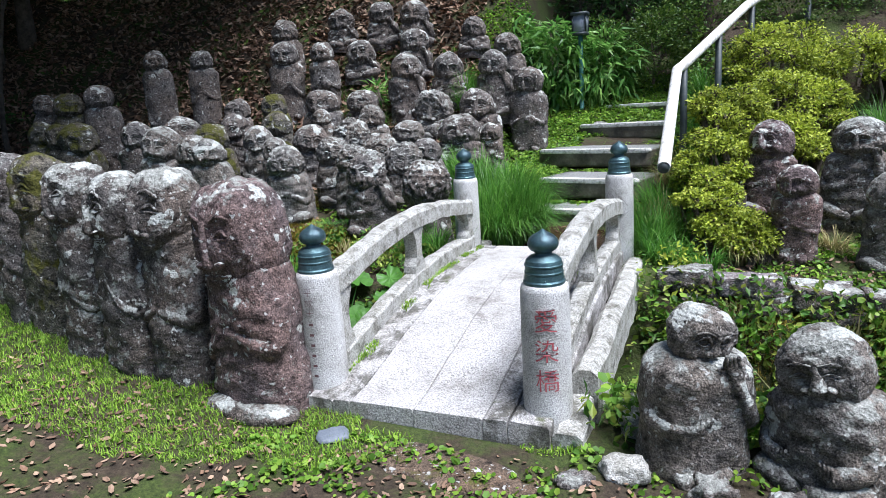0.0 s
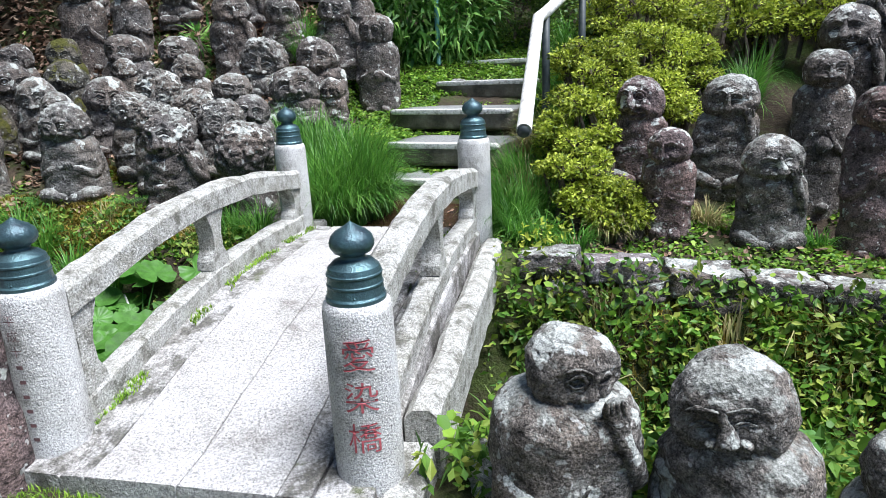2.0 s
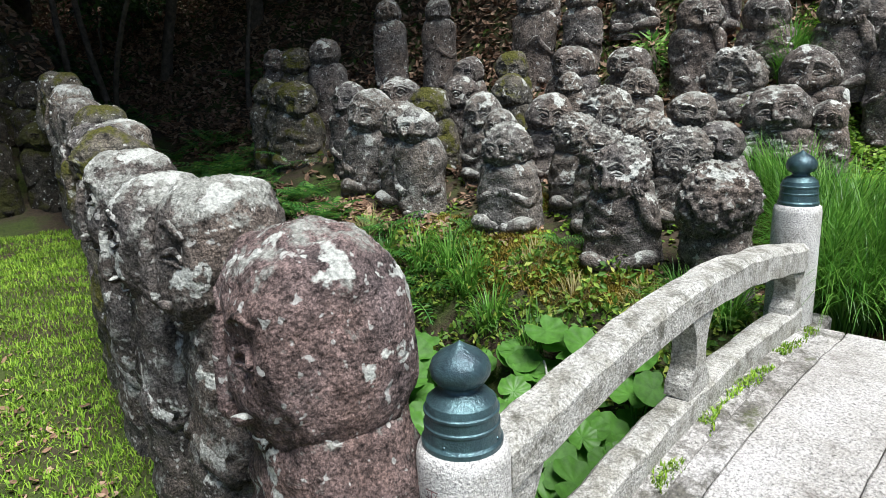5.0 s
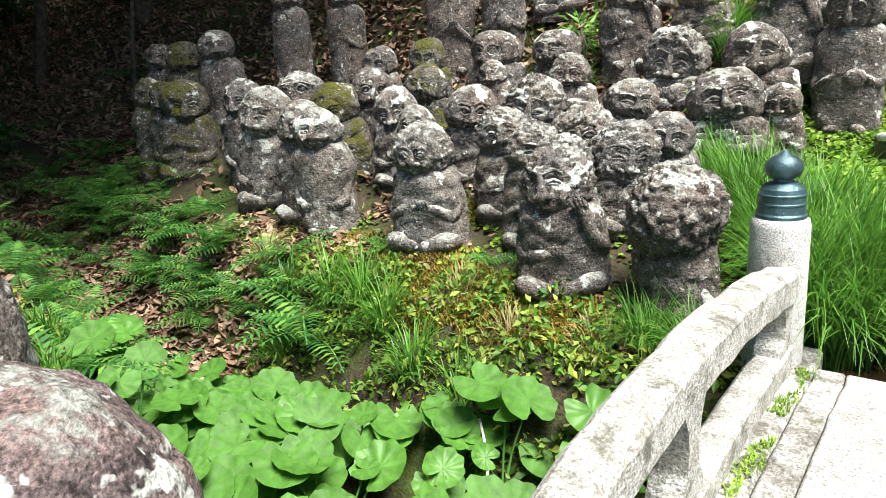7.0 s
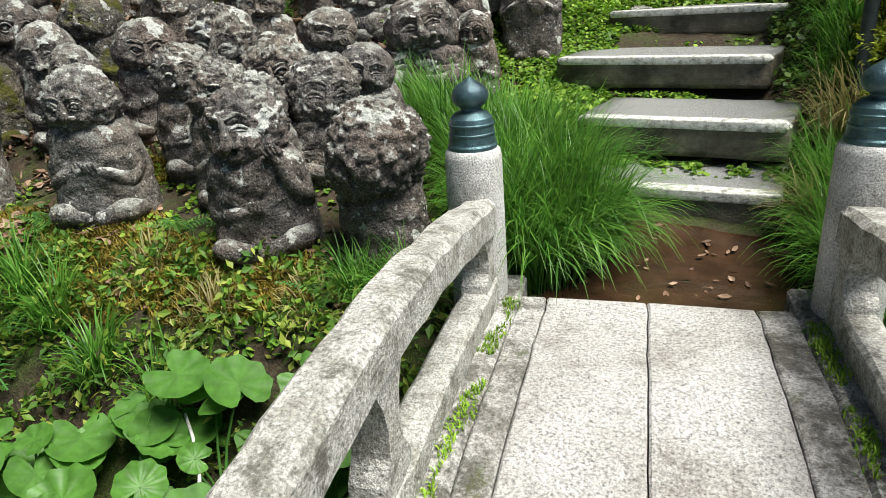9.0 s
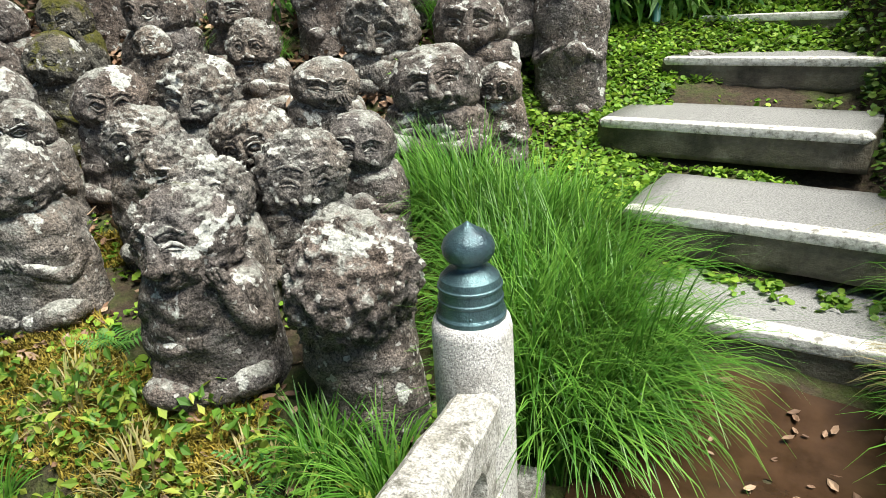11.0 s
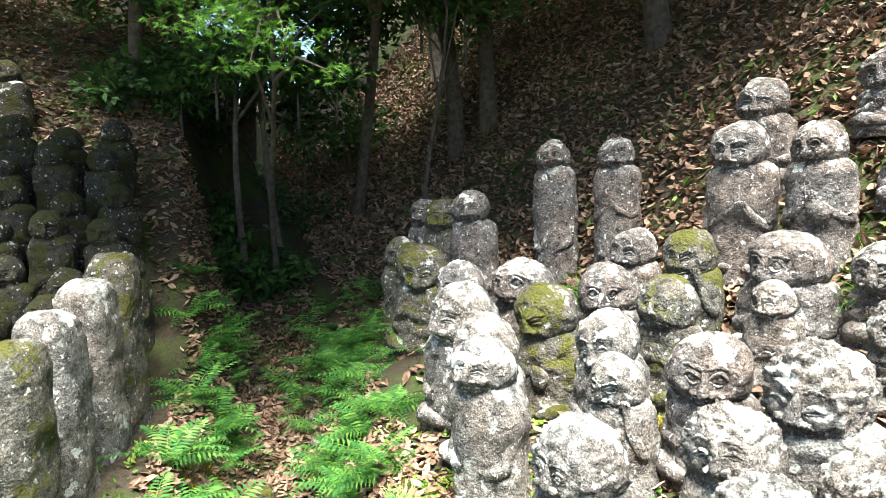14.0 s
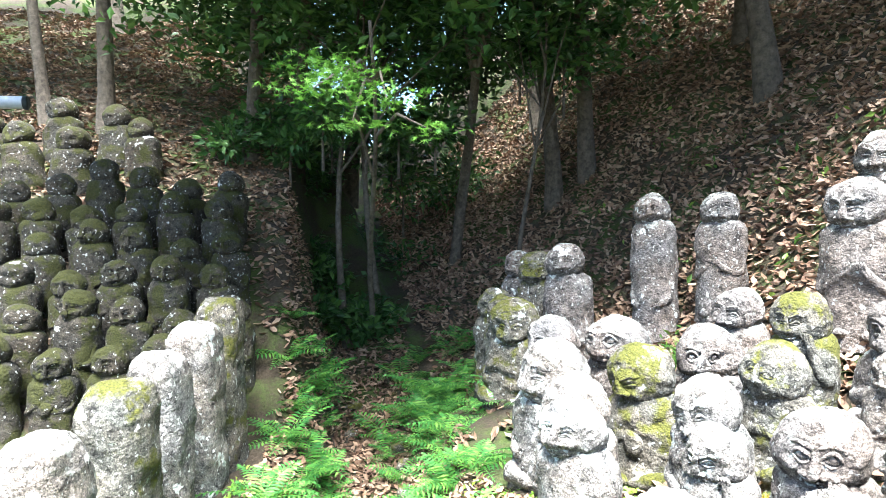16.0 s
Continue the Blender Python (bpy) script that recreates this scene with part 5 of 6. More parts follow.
def shell(lobes, n, seed, thick=0.25):
    """Points and outward ways on and a little inside rounded, uneven lobes."""
    r = np.random.RandomState(seed)
    out, ways = [], []
    vol = np.array([rx * ry + rx * rz + ry * rz for *_, rx, ry, rz in lobes])
    for (x, y, z, rx, ry, rz), k in zip(lobes, (n * vol / vol.sum()).astype(int)):
        d = r.normal(size=(k, 3))
        d /= np.linalg.norm(d, axis=1)[:, None]
        q = 1 + 0.20 * lumps(d, r, 0.8) + 0.12 * lumps(d, r, 0.3) - thick * r.rand(k) ** 2
        out.append(np.array((x, y, z)) + d * (rx, ry, rz) * q[:, None])
        ways.append(d)
    return np.concatenate(out), np.concatenate(ways), r


def clumps(lobes, k, size, seed):
    """Small rounded clumps of twigs over the outside of larger lobes."""
    r = np.random.RandomState(seed)
    out = []
    for x, y, z, rx, ry, rz in lobes:
        for _ in range(k):
            d = r.normal(size=3)
            d /= np.linalg.norm(d)
            d[2] = abs(d[2]) * 1.1 - 0.25
            g = size * r.uniform(0.7, 1.3)
            out.append((x + d[0] * rx * 0.92, y + d[1] * ry * 0.92, z + d[2] * rz * 0.92, g, g, g * 0.6))
    return out


def leafy(name, lobes, n, leaf, lo, hi, mat, label, category, seed, stem=None, hang=0.0, thick=0.3):
    """A shrub: woody stems and a crown of single leaves."""
    th = tagged(new(name), label, category)
    P, d, r = shell(lobes, n, seed, thick)
    m = len(P)
    yaw = np.arctan2(d[:, 1], d[:, 0]) - np.pi / 2 + r.normal(0, 0.7, m)
    pitch = np.arcsin(np.clip(d[:, 2], -1, 1)) * 0.5 + r.normal(0, 0.5, m) - hang
    crown = put("crown", mesh_of("crown", *strew(leaf, P, yaw, pitch, r.normal(0, 0.6, m), r.uniform(lo, hi, m)), M[mat], False), th)
    tagged(crown, kind="stuff")
    parts = []
    for x, y, z, rx, ry, rz in lobes:
        g = gz(x, y)
        g = max(g, z - rz - 0.3)
        parts.append(tube([(x, y, g - 0.05), (x + 0.03, y, (g + z) / 2), (x - 0.02, y + 0.03, z + rz * 0.3)], [0.02, 0.016, 0.006], 6))
        for q in range(4):
            a = r.uniform(0, 6.28)
            parts.append(tube([(x, y, z - rz * 0.5), (x + rx * 0.3 * math.cos(a), y + ry * 0.3 * math.sin(a), z), (x + rx * 0.8 * math.cos(a), y + ry * 0.8 * math.sin(a), z + rz * 0.4)], [0.01, 0.008, 0.003], 6))
    tagged(put("woody_stem", mesh_of("woody_stem", *joined(parts), M["bark"]), th), kind="stuff")
    return th


leafy("shrub", clumps([(1.12, 2.62, 0.38, 0.24, 0.34, 0.34), (1.16, 3.05, 0.62, 0.27, 0.36, 0.42), (1.32, 2.42, 0.22, 0.22, 0.18, 0.2)], 26, 0.1, 61), 25299, OVAL, 0.018, 0.042, "shrub", "dense yellow-green clipped shrub beside the handrail", "shrub", 61, thick=0.5)
leafy("shrub", clumps([(1.25, 3.65, 0.95, 0.30, 0.40, 0.42), (1.75, 3.95, 1.05, 0.42, 0.36, 0.38), (1.65, 3.55, 0.8, 0.3, 0.25, 0.28)], 30, 0.12, 62), 32199, OVAL, 0.018, 0.042, "shrub", "dense yellow-green clipped shrub on the slope", "shrub", 62, thick=0.5)
leafy("shrub", clumps([(1.7, 4.7, 1.45, 0.5, 0.45, 0.42), (2.35, 4.5, 1.35, 0.5, 0.4, 0.4), (3.0, 4.6, 1.4, 0.5, 0.4, 0.4), (3.7, 4.7, 1.5, 0.5, 0.4, 0.4)], 26, 0.15, 63), 39100, OVAL, 0.02, 0.045, "shrub", "spreading yellow-green shrubs on the slope", "shrub", 63, thick=0.5)
leafy("shrub", [(1.1, 5.9, 1.9, 0.6, 0.4, 0.55), (0.4, 6.1, 1.75, 0.5, 0.4, 0.55), (1.9, 5.8, 2.0, 0.6, 0.4, 0.5), (2.8, 6.0, 2.2, 0.7, 0.4, 0.5), (-0.1, 6.3, 1.7, 0.5, 0.35, 0.5)], 26000, OVAL, 0.025, 0.055, "hedge", "dark green clipped hedge above the steps", "hedge", 64)
leafy("dwarf_bamboo", [(-0.75, 5.75, 1.65, 0.5, 0.35, 0.55), (-0.15, 5.85, 1.55, 0.4, 0.3, 0.5), (-1.4, 5.95, 1.95, 0.5, 0.35, 0.5)], 5200, LANCE, 0.12, 0.22, "bamboo", "fresh green dwarf bamboo with long narrow leaves", "bamboo", 65, hang=0.4, thick=0.6)
leafy("dwarf_bamboo", [(-2.55, 4.5, 1.5, 0.14, 0.12, 0.12)], 90, LANCE, 0.10, 0.17, "bamboo", "small bright green bamboo plant between the statues", "bamboo", 66, thick=0.7)
leafy("dwarf_bamboo", [(-1.42, 3.98, 1.02, 0.10, 0.10, 0.10)], 40, LANCE, 0.10, 0.16, "bamboo", "small bright green bamboo plant between the statues", "bamboo", 67, thick=0.7)

M["yellow_moss"] = leaf_material("yellow_moss", (0.13, 0.10, 0.012), (0.22, 0.17, 0.02), (0.36, 0.27, 0.05), 0.8, 0.1)


def moss_patch(x, y, r0, n, seed):
    r = np.random.RandomState(seed)
    a, q = r.uniform(0, 6.28, n), r0 * np.sqrt(r.rand(n))
    X, Y = x + q * np.cos(a) * 1.3, y + q * np.sin(a) * 0.8
    stuff("moss_patch", blades(np.stack([X, Y, ground_z(X, Y) - 0.004], -1), r.uniform(0, 6.28, n), r.uniform(0.02, 0.05, n), r.uniform(0.3, 1.6, n), r.uniform(0.005, 0.010, n), 2), "yellow_moss", "cushion of ochre-yellow moss on the soil", "moss")


for i, (x, y, r0) in enumerate(((-2.4, 2.32, 0.26), (-2.15, 2.12, 0.28), (-1.7, 2.08, 0.25), (-3.0, 2.35, 0.18), (-1.45, 2.1, 0.2), (-2.55, 2.85, 0.12), (-3.1, 3.3, 0.15), (-4.2, 1.05, 0.22), (-4.9, 1.2, 0.2), (1.8, 1.55, 0.5), (2.6, 1.5, 0.4))):
    moss_patch(x, y, r0, int(14000 * r0), 900 + i)

# moss and grass in the joints of the bridge and at the back of the steps
r = np.random.RandomState(313)
n = 5200
side = r.choice((-1, 1), n)
X, Y = side * (0.455 + r.normal(0, 0.016, n)), r.uniform(-0.1, LEN - 0.05, n)
k = waves(X * 2, Y, 29, 0.35) + 0.5 * (Y > 1.3) > 0.35
X, Y = X[k], Y[k]
n = len(X)
Z = np.array([deck_z(v) for v in Y]) - 0.006
stuff("joint_moss", blades(np.stack([X, Y, Z], -1), r.uniform(0, 6.28, n), r.uniform(0.006, 0.028, n), r.uniform(0.2, 1.5, n), r.uniform(0.003, 0.006, n), 2), "lawn", "moss growing in the joints beside the bridge kerbs", "moss")
for i, ((x0, y0, z0, w0), (x1, y1, z1, w1)) in enumerate(zip(STEPS, STEPS[1:])):
    n = 600
    a = r.uniform(0.0, 1.1, n)
    fx, fy = x1 + a * math.cos(radians(w1)), y1 + a * math.sin(radians(w1))
    back = 0.02 + np.abs(r.normal(0, 0.07, n))
    X, Y = fx + back * math.sin(radians(w1)), fy - back * math.cos(radians(w1))
    tread = (Y - y0) - (X - x0) * math.tan(radians(w0)) < 0.48
    Z = np.where(tread, z0 - 0.004, np.minimum(ground_z(X, Y), z0 - 0.01))
    k = waves(X * 1.5, Y, 33 + i, 0.4) > -0.3
    stuff("step_weeds", strew(ROUND, np.stack([X, Y, Z + r.uniform(0.005, 0.03, n)], -1)[k], r.uniform(0, 6.28, k.sum()), r.normal(0, 0.5, k.sum()), r.normal(0, 0.5, k.sum()), r.uniform(0.015, 0.04, k.sum())), "clover", "small weeds growing at the back of a step", "weeds")

# bare twigs on the stream bank
rng = np.random.RandomState(123)
for i in range(12):
    x, y = rng.uniform(1.3, 3.4), rng.uniform(0.6, 1.5)
    z, a, L = gz(x, y), rng.uniform(0, 6.28), rng.uniform(0.25, 0.6)
    tw = new("twig", mesh_of("twig", *tube([(x, y, z), (x + 0.4 * L * math.cos(a), y + 0.4 * L * math.sin(a), z + 0.10 + 0.25 * L), (x + L * math.cos(a), y + L * math.sin(a), z + 0.1 + rng.uniform(0.1, 0.35) * L)], [0.004, 0.003, 0.0015], 6), M["dry_grass"]))
    tagged(tw, "bare dry twig on the bank", "twig", "dry twigs")
hose = new("hose", mesh_of("hose", *tube([(-1.55 + 0.1 * t, 1.62 - 0.14 * t + 0.05 * math.sin(t), -0.12 - 0.03 * t + 0.02 * math.cos(2 * t)) for t in np.linspace(0, 5, 24)], [0.006] * 24, 8), M["white_pipe"]))
tagged(hose, "thin pale hose trailing over the leaves", "hose")

for i, (x, y, z, r0) in enumerate(((-2.6, 7.0, 3.6, 0.8), (-1.2, 7.2, 2.9, 0.9), (0.3, 7.4, 2.7, 0.9), (1.8, 7.4, 2.9, 0.9), (3.4, 7.0, 3.0, 0.9), (-3.8, 7.4, 4.6, 0.8), (0.9, 8.6, 4.0, 1.1), (-0.8, 8.6, 4.2, 1.1), (2.8, 8.4, 4.2, 1.1))):
    q = np.random.RandomState(640 + i)
    leafy("shrub", [(x + q.uniform(-r0, r0), y + q.uniform(-r0, r0) * 0.5, z + q.uniform(-0.4, 0.5) * r0, r0 * 0.7, r0 * 0.6, r0 * 0.55) for _ in range(4)], 2600, OVAL, 0.06, 0.12, "canopy", "dark evergreen undergrowth at the edge of the wood", "shrub", 660 + i, thick=0.8)

# butterbur in the stream
v0 = [(0, 0, 0)]
f0 = []
nr, na = 4, 36
for i in range(1, nr + 1):
    for j in range(na):
        a = 2 * math.pi * j / na
        notch = 1 - 0.75 * math.exp(-((min(a, 2 * math.pi - a)) / 0.28) ** 2)
        rr = i / nr * notch * (1 + 0.03 * math.cos(9 * a) * (i == nr))
        v0.append((rr * math.cos(a), rr * math.sin(a), 0.20 * rr ** 2 - 0.12 * rr + 0.045 * math.cos(9 * a) * rr ** 1.5))
for i in range(nr - 1):
    for j in range(na):
        k = (j + 1) % na
        f0.append([1 + i * na + j, 1 + (i + 1) * na + j, 1 + (i + 1) * na + k, 1 + i * na + k])
f0 += [[0, 1 + j, 1 + (j + 1) % na, 1 + (j + 2) % na] for j in range(0, na, 2)]
leaf_me = mesh_of("leaf", v0, f0, M["butterbur"])
leaf_me2 = mesh_of("leaf", np.array(v0) * (1.05, 0.95, 1.8), f0, M["bamboo"])
rng = np.random.RandomState(77)
for i in range(50):
    bx, by = rng.uniform(-3.1, -0.75), rng.uniform(0.5, 1.58)
    if bx < -2.2 and by < 0.75:
        by += 0.5
    gz0 = gz(bx, by)
    plant = tagged(new("butterbur"), "butterbur plant with large round green leaves in the stream bed", "plant", "butterbur in the stream")
    stems = []
    tips = []
    for j in range(6):
        a, q = rng.uniform(0, 6.28), rng.uniform(0.05, 0.22)
        tip = (bx + q * math.cos(a), by + q * math.sin(a), max(gz0, -0.48) + rng.uniform(0.16, 0.38))
        tips.append(tip)
        stems.append(tube([(bx, by, gz0 - 0.02), (bx + q * 0.4 * math.cos(a), by + q * 0.4 * math.sin(a), (gz0 + tip[2]) / 2), tip], [0.006, 0.005, 0.004], 6))
    for st in stems:
        put("stem", mesh_of("stem", *st, M["fern"]), plant)
    for tip in tips:
        lf = put("leaf", leaf_me if rng.rand() < 0.8 else leaf_me2, plant)
        lf.matrix_basis = pose(*tip, rng.uniform(-5, 25), rng.uniform(5, 38), 0) @ pose(0, 0, 0, rng.uniform(-14, 14), rng.uniform(-14, 14), rng.uniform(0, 360)) @ Matrix.Scale(rng.uniform(0.055, 0.125), 4)

def butterbur(bx, by, n, size, seed):
    """A small butterbur away from the main patch."""
    r = np.random.RandomState(seed)
    g = gz(bx, by)
    plant = tagged(new("butterbur"), "butterbur plant with round green leaves on the bank", "plant", "butterbur in the stream")
    for j in range(n):
        a, q = r.uniform(0, 6.28), r.uniform(0.04, 0.2)
        tip = (bx + q * math.cos(a), by + q * math.sin(a), g + r.uniform(0.1, 0.26))
        put("stem", mesh_of("stem", *tube([(bx, by, g - 0.02), (bx + q * 0.4 * math.cos(a), by + q * 0.4 * math.sin(a), (g + tip[2]) / 2), tip], [0.006, 0.005, 0.004], 6), M["fern"]), plant)
        put("leaf", leaf_me, plant).matrix_basis = pose(*tip, r.uniform(-25, 25), r.uniform(-25, 25), r.uniform(0, 360)) @ Matrix.Scale(size * r.uniform(0.7, 1.2), 4)


for i, (x, y, n, sz) in enumerate(((1.92, 0.28, 7, 0.07), (2.15, 0.45, 7, 0.06), (2.45, 0.75, 6, 0.06), (2.8, 1.0, 6, 0.05), (1.05, 0.95, 6, 0.045), (1.2, 1.35, 6, 0.04))):
    butterbur(x, y, n, sz, 950 + i)
for i, (x, y, L) in enumerate(((0.90, 0.55, 0.34), (0.98, 0.85, 0.30), (1.35, 0.9, 0.24), (2.2, 1.25, 0.22), (2.7, 1.4, 0.22), (1.7, 1.2, 0.2), (1.15, 2.05, 0.22), (2.5, 2.3, 0.18))):
    tuft(x, y, 90, L, seed=140 + i, spread_r=0.07, label="tuft of strap-leaved grass on the bank")

for i, (x, y, L) in enumerate(((0.84, 0.30, 0.34), (0.90, 0.70, 0.36), (0.86, 1.05, 0.34), (1.02, 0.45, 0.32), (1.10, 1.15, 0.30), (1.45, 0.55, 0.28))):
    r = np.random.RandomState(150 + i)
    n = 46
    a, q = r.uniform(0, 6.28, n), 0.07 * np.sqrt(r.rand(n))
    P = np.stack([x + q * np.cos(a), y + q * np.sin(a), ground_z(x + q * np.cos(a), y + q * np.sin(a)) - 0.01], -1)
    stuff("strap_leaves", blades(P, a + r.normal(0, 0.5, n), L * r.uniform(0.6, 1.15, n), r.uniform(0.7, 2.3, n), r.uniform(0.014, 0.026, n)), "hedge", "clump of broad strap-shaped dark green leaves", "plant")
for i, (x, y, L) in enumerate(((1.3, 1.5, 0.2), (1.9, 1.45, 0.22), (2.4, 1.5, 0.2), (1.6, 0.9, 0.22), (2.1, 0.95, 0.2), (3.0, 1.3, 0.22), (1.1, 0.6, 0.2), (-1.6, 1.95, 0.14), (-2.0, 2.1, 0.14), (-1.2, 2.0, 0.14))):
    tuft(x, y, 110, L, "dry_grass", 0.12, 170 + i, "thin tuft of dry straw on the bank")

# ferns
fr_v, fr_f = [], []
for i in range(13):
    t = (i + 0.6) / 13.2
    for sgn in (-1, 1):
        L = 0.30 * math.sin(math.pi * min(1, t * 0.88 + 0.14)) ** 0.7
        y, z = t, 0.30 * t - 0.55 * t * t
        o = len(fr_v)
        fr_v += [(0, y - 0.018, z), (sgn * L * 0.45, y - 0.012, z + 0.015), (sgn * L, y + 0.045, z - 0.05), (sgn * L * 0.45, y + 0.042, z + 0.005)]
        fr_f.append([o, o + 1, o + 2, o + 3])
for i in range(8):
    t0, t1 = i / 8, (i + 1) / 8
    o = len(fr_v)
    fr_v += [(-0.008, t0, 0.30 * t0 - 0.55 * t0 * t0 - 0.004), (0.008, t0, 0.30 * t0 - 0.55 * t0 * t0 - 0.004), (0.008, t1, 0.30 * t1 - 0.55 * t1 * t1 - 0.004), (-0.008, t1, 0.30 * t1 - 0.55 * t1 * t1 - 0.004)]
    fr_f.append([o, o + 1, o + 2, o + 3])
frond_me = mesh_of("frond", fr_v, fr_f, M["fern"])


def fern(x, y, n, size, seed):
    r = np.random.RandomState(seed)
    th = tagged(new("fern"), "green fern with feathery arching fronds", "fern", "ferns by the gully")
    th.matrix_basis = pose(x, y, gz(x, y))
    for j in range(n):
        put("frond", frond_me, th, pose(0, 0, 0, r.uniform(5, 45), r.uniform(-15, 15), 360 * j / n + r.uniform(-20, 20)) @ Matrix.Scale(size * r.uniform(0.7, 1.15), 4))


rng = np.random.RandomState(88)
for i in range(38):
    xx = rng.uniform(-7.2, -3.0)
    fern(xx, float(south_edge(xx)) + rng.uniform(0.05, 0.38), 10, rng.uniform(0.26, 0.42), 300 + i)
for i in range(36):
    xx = rng.uniform(-6.8, -2.7)
    fern(xx, float(north_edge(xx)) + rng.uniform(-0.38, 0.05), 10, rng.uniform(0.26, 0.40), 360 + i)
for i, (xx, yy) in enumerate(((-1.75, 2.5), (-1.15, 2.05), (-2.0, 2.35), (-4.9, 4.05), (-4.7, 4.1), (1.9, 1.0), (2.4, 0.7), (1.3, 0.6), (2.9, 1.2), (-2.75, 2.35), (-2.9, 1.6), (-1.3, 0.5))):
    fern(xx, yy, 6, 0.2, 500 + i)
for i in range(14):
    fern(rng.uniform(-9, -6.5), rng.uniform(2.4, 4.2), 7, rng.uniform(0.3, 0.5), 530 + i)

for i in range(22):
    fern(rng.uniform(-8.2, -5.6), rng.uniform(2.0, 3.1), 8, rng.uniform(0.26, 0.42), 560 + i)

# ---- trees ----

def tree(x, y, height, rad, lean, crown, n, seed, mat="canopy", label="slender tree with dark evergreen leaves", size=(0.10, 0.20), leaf=OVAL):
    """A tapered trunk with limbs and a crown of single leaves."""
    r = np.random.RandomState(seed)
    th = tagged(new("tree"), label, "tree")
    g = gz(x, y)
    pts = [(x + lean[0] * t ** 1.3 + 0.12 * math.sin(5 * t + seed), y + lean[1] * t ** 1.3 + 0.12 * math.cos(4 * t + seed), g - 0.15 + height * t) for t in np.linspace(0, 1, 9)]
    rr = [rad * (1.25 if i == 0 else 1 - 0.085 * i) for i in range(9)]
    parts = [tube(pts, rr, 12)]
    for cx, cy, cz, *_ in crown:
        b = pts[min(8, 4 + int(r.randint(4)))]
        parts.append(tube([b, ((b[0] + cx) / 2, (b[1] + cy) / 2, (b[2] + cz) / 2 + 0.15), (cx, cy, cz)], [rad * 0.4, rad * 0.3, rad * 0.08], 8))
    put("trunk", mesh_of("trunk", *joined(parts), M["bark"]), th)
    P, d, q = shell(crown, n, seed + 1, 0.9)
    m = len(P)
    c = put("crown", mesh_of("crown", *strew(leaf, P, q.uniform(0, 6.28, m), q.normal(0, 0.5, m), q.normal(0, 0.5, m), q.uniform(*size, m)), M[mat], False), th)
    tagged(c, kind="stuff")
    return th


def crown_at(x, y, z, r, k, seed):
    q = np.random.RandomState(seed)
    return [(x + q.uniform(-r, r), y + q.uniform(-r, r), z + q.uniform(-0.5, 0.8) * r * 0.6, r * q.uniform(0.5, 0.8), r * q.uniform(0.5, 0.8), r * q.uniform(0.35, 0.55)) for _ in range(k)]


for i, (x, y, h, rad, lx_, ly_, cz, cr, n) in enumerate((
        (-9.5, 0.55, 6.0, 0.11, -0.9, 0.1, 6.0, 2.2, 5200), (-10.3, -1.5, 6.0, 0.12, -0.3, 0.2, 7.0, 2.3, 5200), (-10.6, -2.3, 6.0, 0.09, -0.6, -0.3, 7.2, 2.2, 4200),
        (-8.6, 1.75, 4.5, 0.05, -0.7, 0.2, 4.6, 1.6, 3600), (-8.9, 2.3, 4.0, 0.05, -0.9, -0.5, 4.8, 1.7, 3600), (-8.2, 3.9, 4.0, 0.035, 0.1, 0.2, 5.0, 1.5, 3000),
        (-11.5, 2.0, 7.0, 0.14, 0.2, 0.4, 6.2, 2.6, 7000), (-13.0, 0.2, 7.0, 0.16, 0, 0, 7.5, 2.8, 7000), (-9.8, 4.8, 6.0, 0.13, 0.3, -0.3, 6.5, 2.4, 6000), (-7.4, 6.6, 6.0, 0.15, 0.3, -0.8, 7.0, 2.4, 6500),
        (-5.2, 7.6, 6.0, 0.14, -0.2, -0.9, 7.5, 2.3, 6000), (-3.0, 8.6, 6.0, 0.15, 0.1, -0.8, 8.5, 2.4, 6000), (-0.8, 9.4, 6.0, 0.15, 0.2, -0.5, 7.5, 2.3, 6000), (2.2, 9.8, 6.0, 0.15, 0.2, -0.3, 7.0, 2.4, 6000),
        # the tree at (-12.2, 5.4) is added for its high unseen crown, shading a sunlit patch
        (-12.2, 5.4, 6.0, 0.12, 0.4, -0.4, 8.0, 2.4, 6500), (-11.5, -5.5, 7.0, 0.15, 0, 0, 8.5, 2.6, 6000), (-15.5, -2.5, 8.0, 0.16, 0, 0, 10.0, 3.0, 6500), (-15.0, 4.0, 8.0, 0.16, 0, 0, 9.0, 3.0, 6500), (5.5, 8.5, 6.0, 0.15, 0, 0, 7.0, 2.5, 5000))):
    tree(x, y, h, rad, (lx_, ly_), crown_at(x + lx_, y + ly_, cz, cr, 6, 500 + i), n, 520 + i)
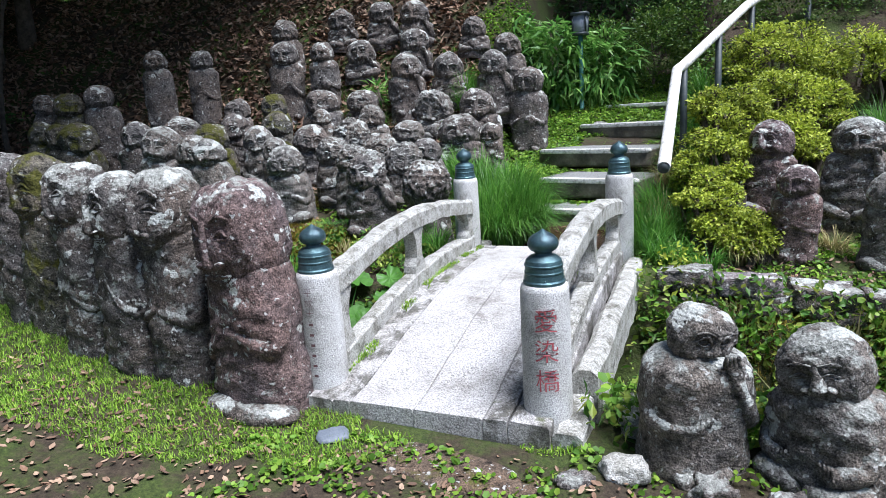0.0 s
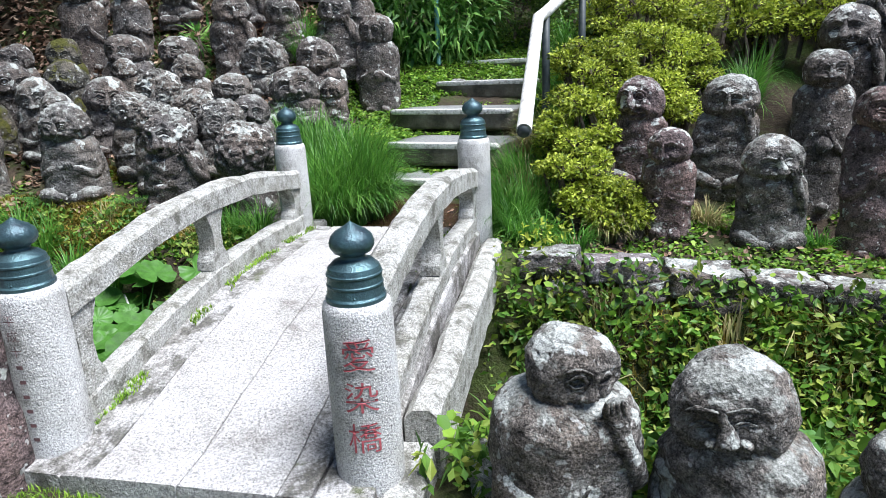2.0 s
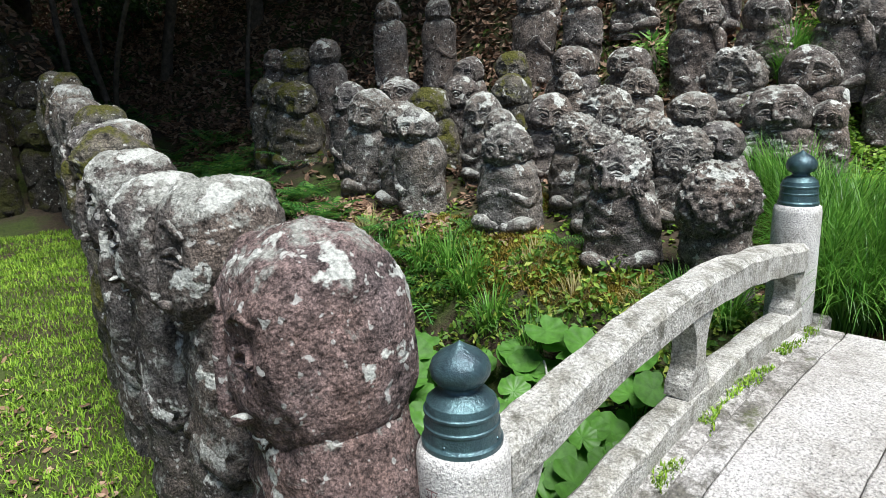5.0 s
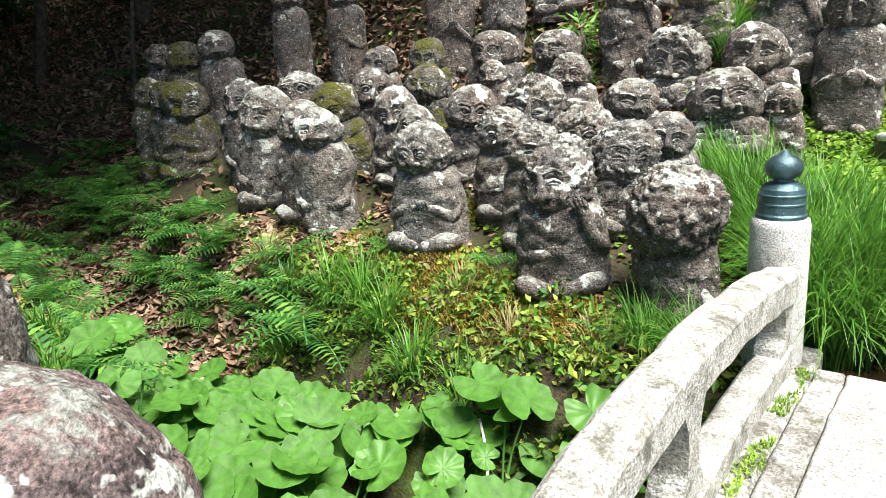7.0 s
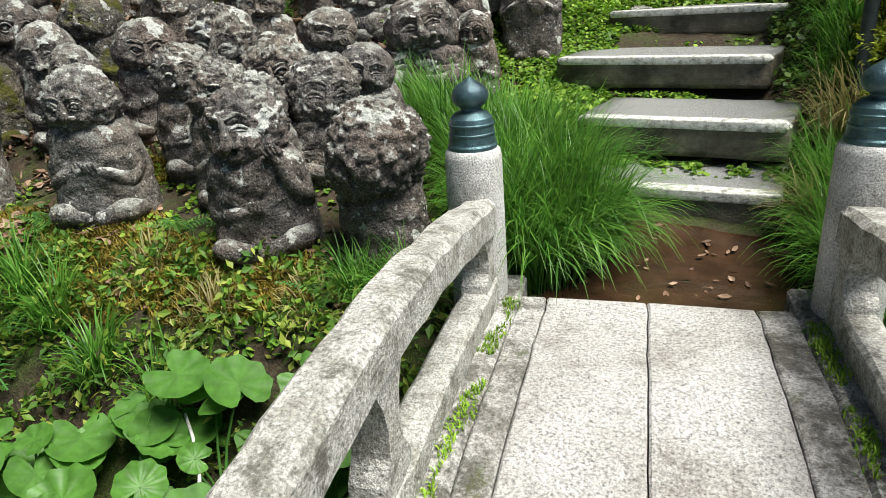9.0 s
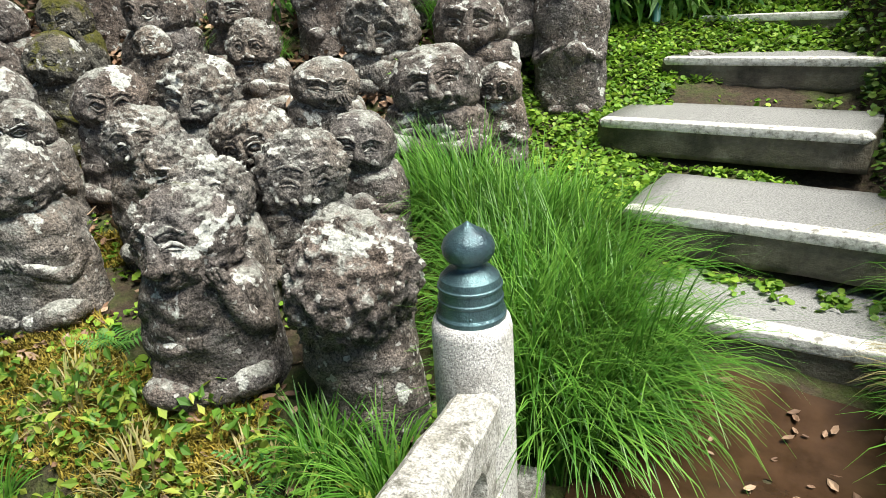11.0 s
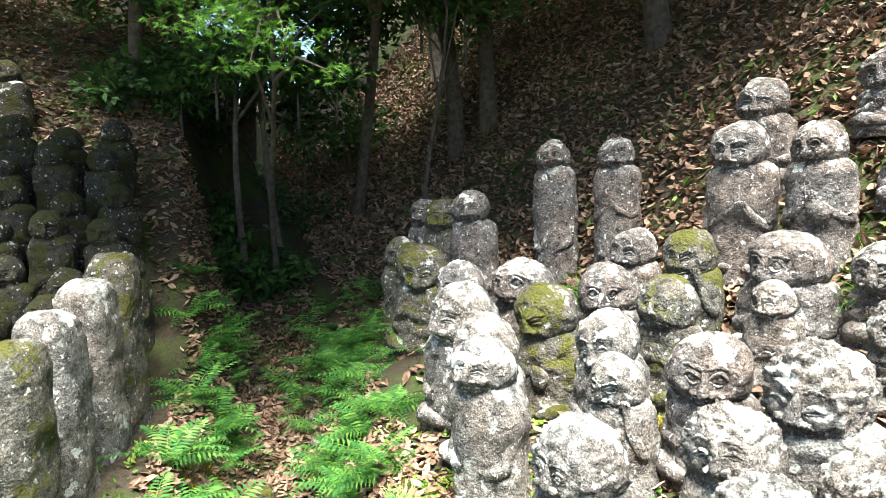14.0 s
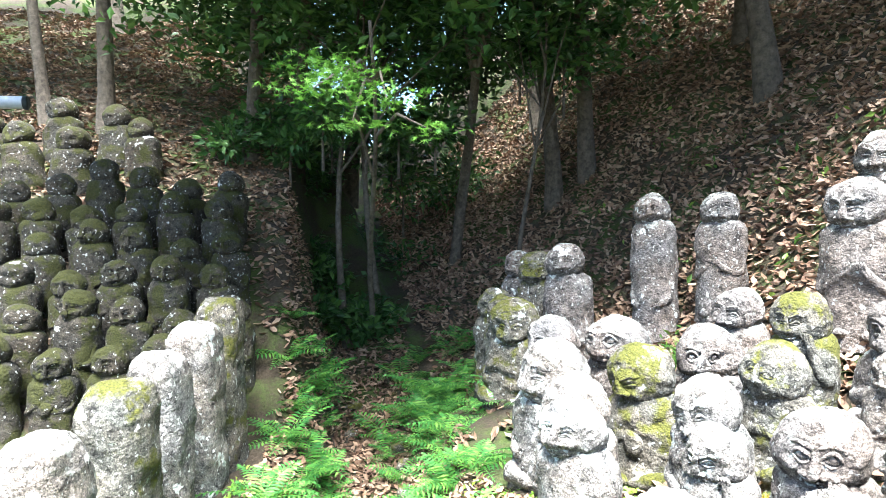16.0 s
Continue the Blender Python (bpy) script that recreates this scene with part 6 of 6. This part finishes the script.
# leaning trees added so their crowns, out of view, shade gully, slope and mossy block
for i, (x, y, h, rad, lx_, ly_, cz, cr, n) in enumerate(((-10.4, 1.3, 5.5, 0.10, 3.0, 0.0, 6.2, 2.1, 3200), (-10.0, 3.5, 5.0, 0.09, 3.0, -0.4, 6.0, 2.1, 3600), (-8.6, 7.2, 5.0, 0.10, 2.4, -2.2, 6.6, 2.0, 5000), (-6.6, 8.6, 5.0, 0.10, 2.0, -2.4, 7.2, 1.8, 5000), (-7.4, -3.4, 5.0, 0.10, 2.0, 2.6, 5.6, 1.4, 5000))):
    tree(x, y, h, rad, (lx_, ly_), crown_at(x + lx_, y + ly_, cz, cr, 7, 800 + i), n, 820 + i, size=(0.18, 0.30))
# crown added above the view, only to throw partial shade on the hillside statues
tree(-9.4, 5.4, 6.5, 0.12, (4.0, -2.6), crown_at(-5.2, 2.4, 7.3, 2.5, 8, 870), 5200, 871, label="leaning tree with an added unseen crown that shades the hillside", size=(0.18, 0.30))
# low evergreen growth that fills the end of the gully
for i, (x, y, z, r0) in enumerate(((-10.2, 1.9, 1.6, 0.9), (-11.0, 2.8, 3.0, 1.1), (-10.8, 0.9, 2.9, 0.9), (-9.0, 0.9, 3.3, 0.7), (-9.4, 2.2, 3.4, 0.8), (-8.9, 1.7, 0.9, 0.6), (-9.4, 1.0, 1.6, 0.6), (-10.5, 4.2, 4.4, 1.2), (-9.0, 4.4, 4.4, 0.9))):
    leafy("shrub", crown_at(x, y, z, r0, 4, 600 + i), 2200, OVAL, 0.08, 0.16, "canopy", "dark evergreen undergrowth in the gully", "shrub", 620 + i, thick=0.8)
# maple branch
MAPLE = (np.array([(0, 0, 0)] + [(rad_ * math.sin(a), rad_ * math.cos(a), -0.08 * rad_) for a, rad_ in zip(np.linspace(-2.35, 2.35, 15), [0.42, 0.14, 0.62, 0.18, 0.85, 0.2, 0.95, 0.22, 1.0, 0.22, 0.95, 0.2, 0.85, 0.18, 0.62])]),
         np.array([[0, i, i + 1, i + 2] for i in range(1, 14, 2)]))
maple_lobes = [(-4.75, 1.55, 2.92, 0.34, 0.34, 0.09), (-4.55, 1.35, 2.78, 0.30, 0.30, 0.08), (-4.45, 1.80, 2.72, 0.26, 0.30, 0.07), (-4.60, 1.60, 2.60, 0.22, 0.35, 0.06), (-4.35, 2.05, 2.52, 0.16, 0.22, 0.05), (-5.0, 1.5, 3.05, 0.4, 0.4, 0.1)]
tree(-8.5, 2.2, 2.9, 0.04, (2.8, -0.5), maple_lobes, 620, 700, "maple", "young maple with light green star-shaped leaves", (0.035, 0.06), MAPLE)
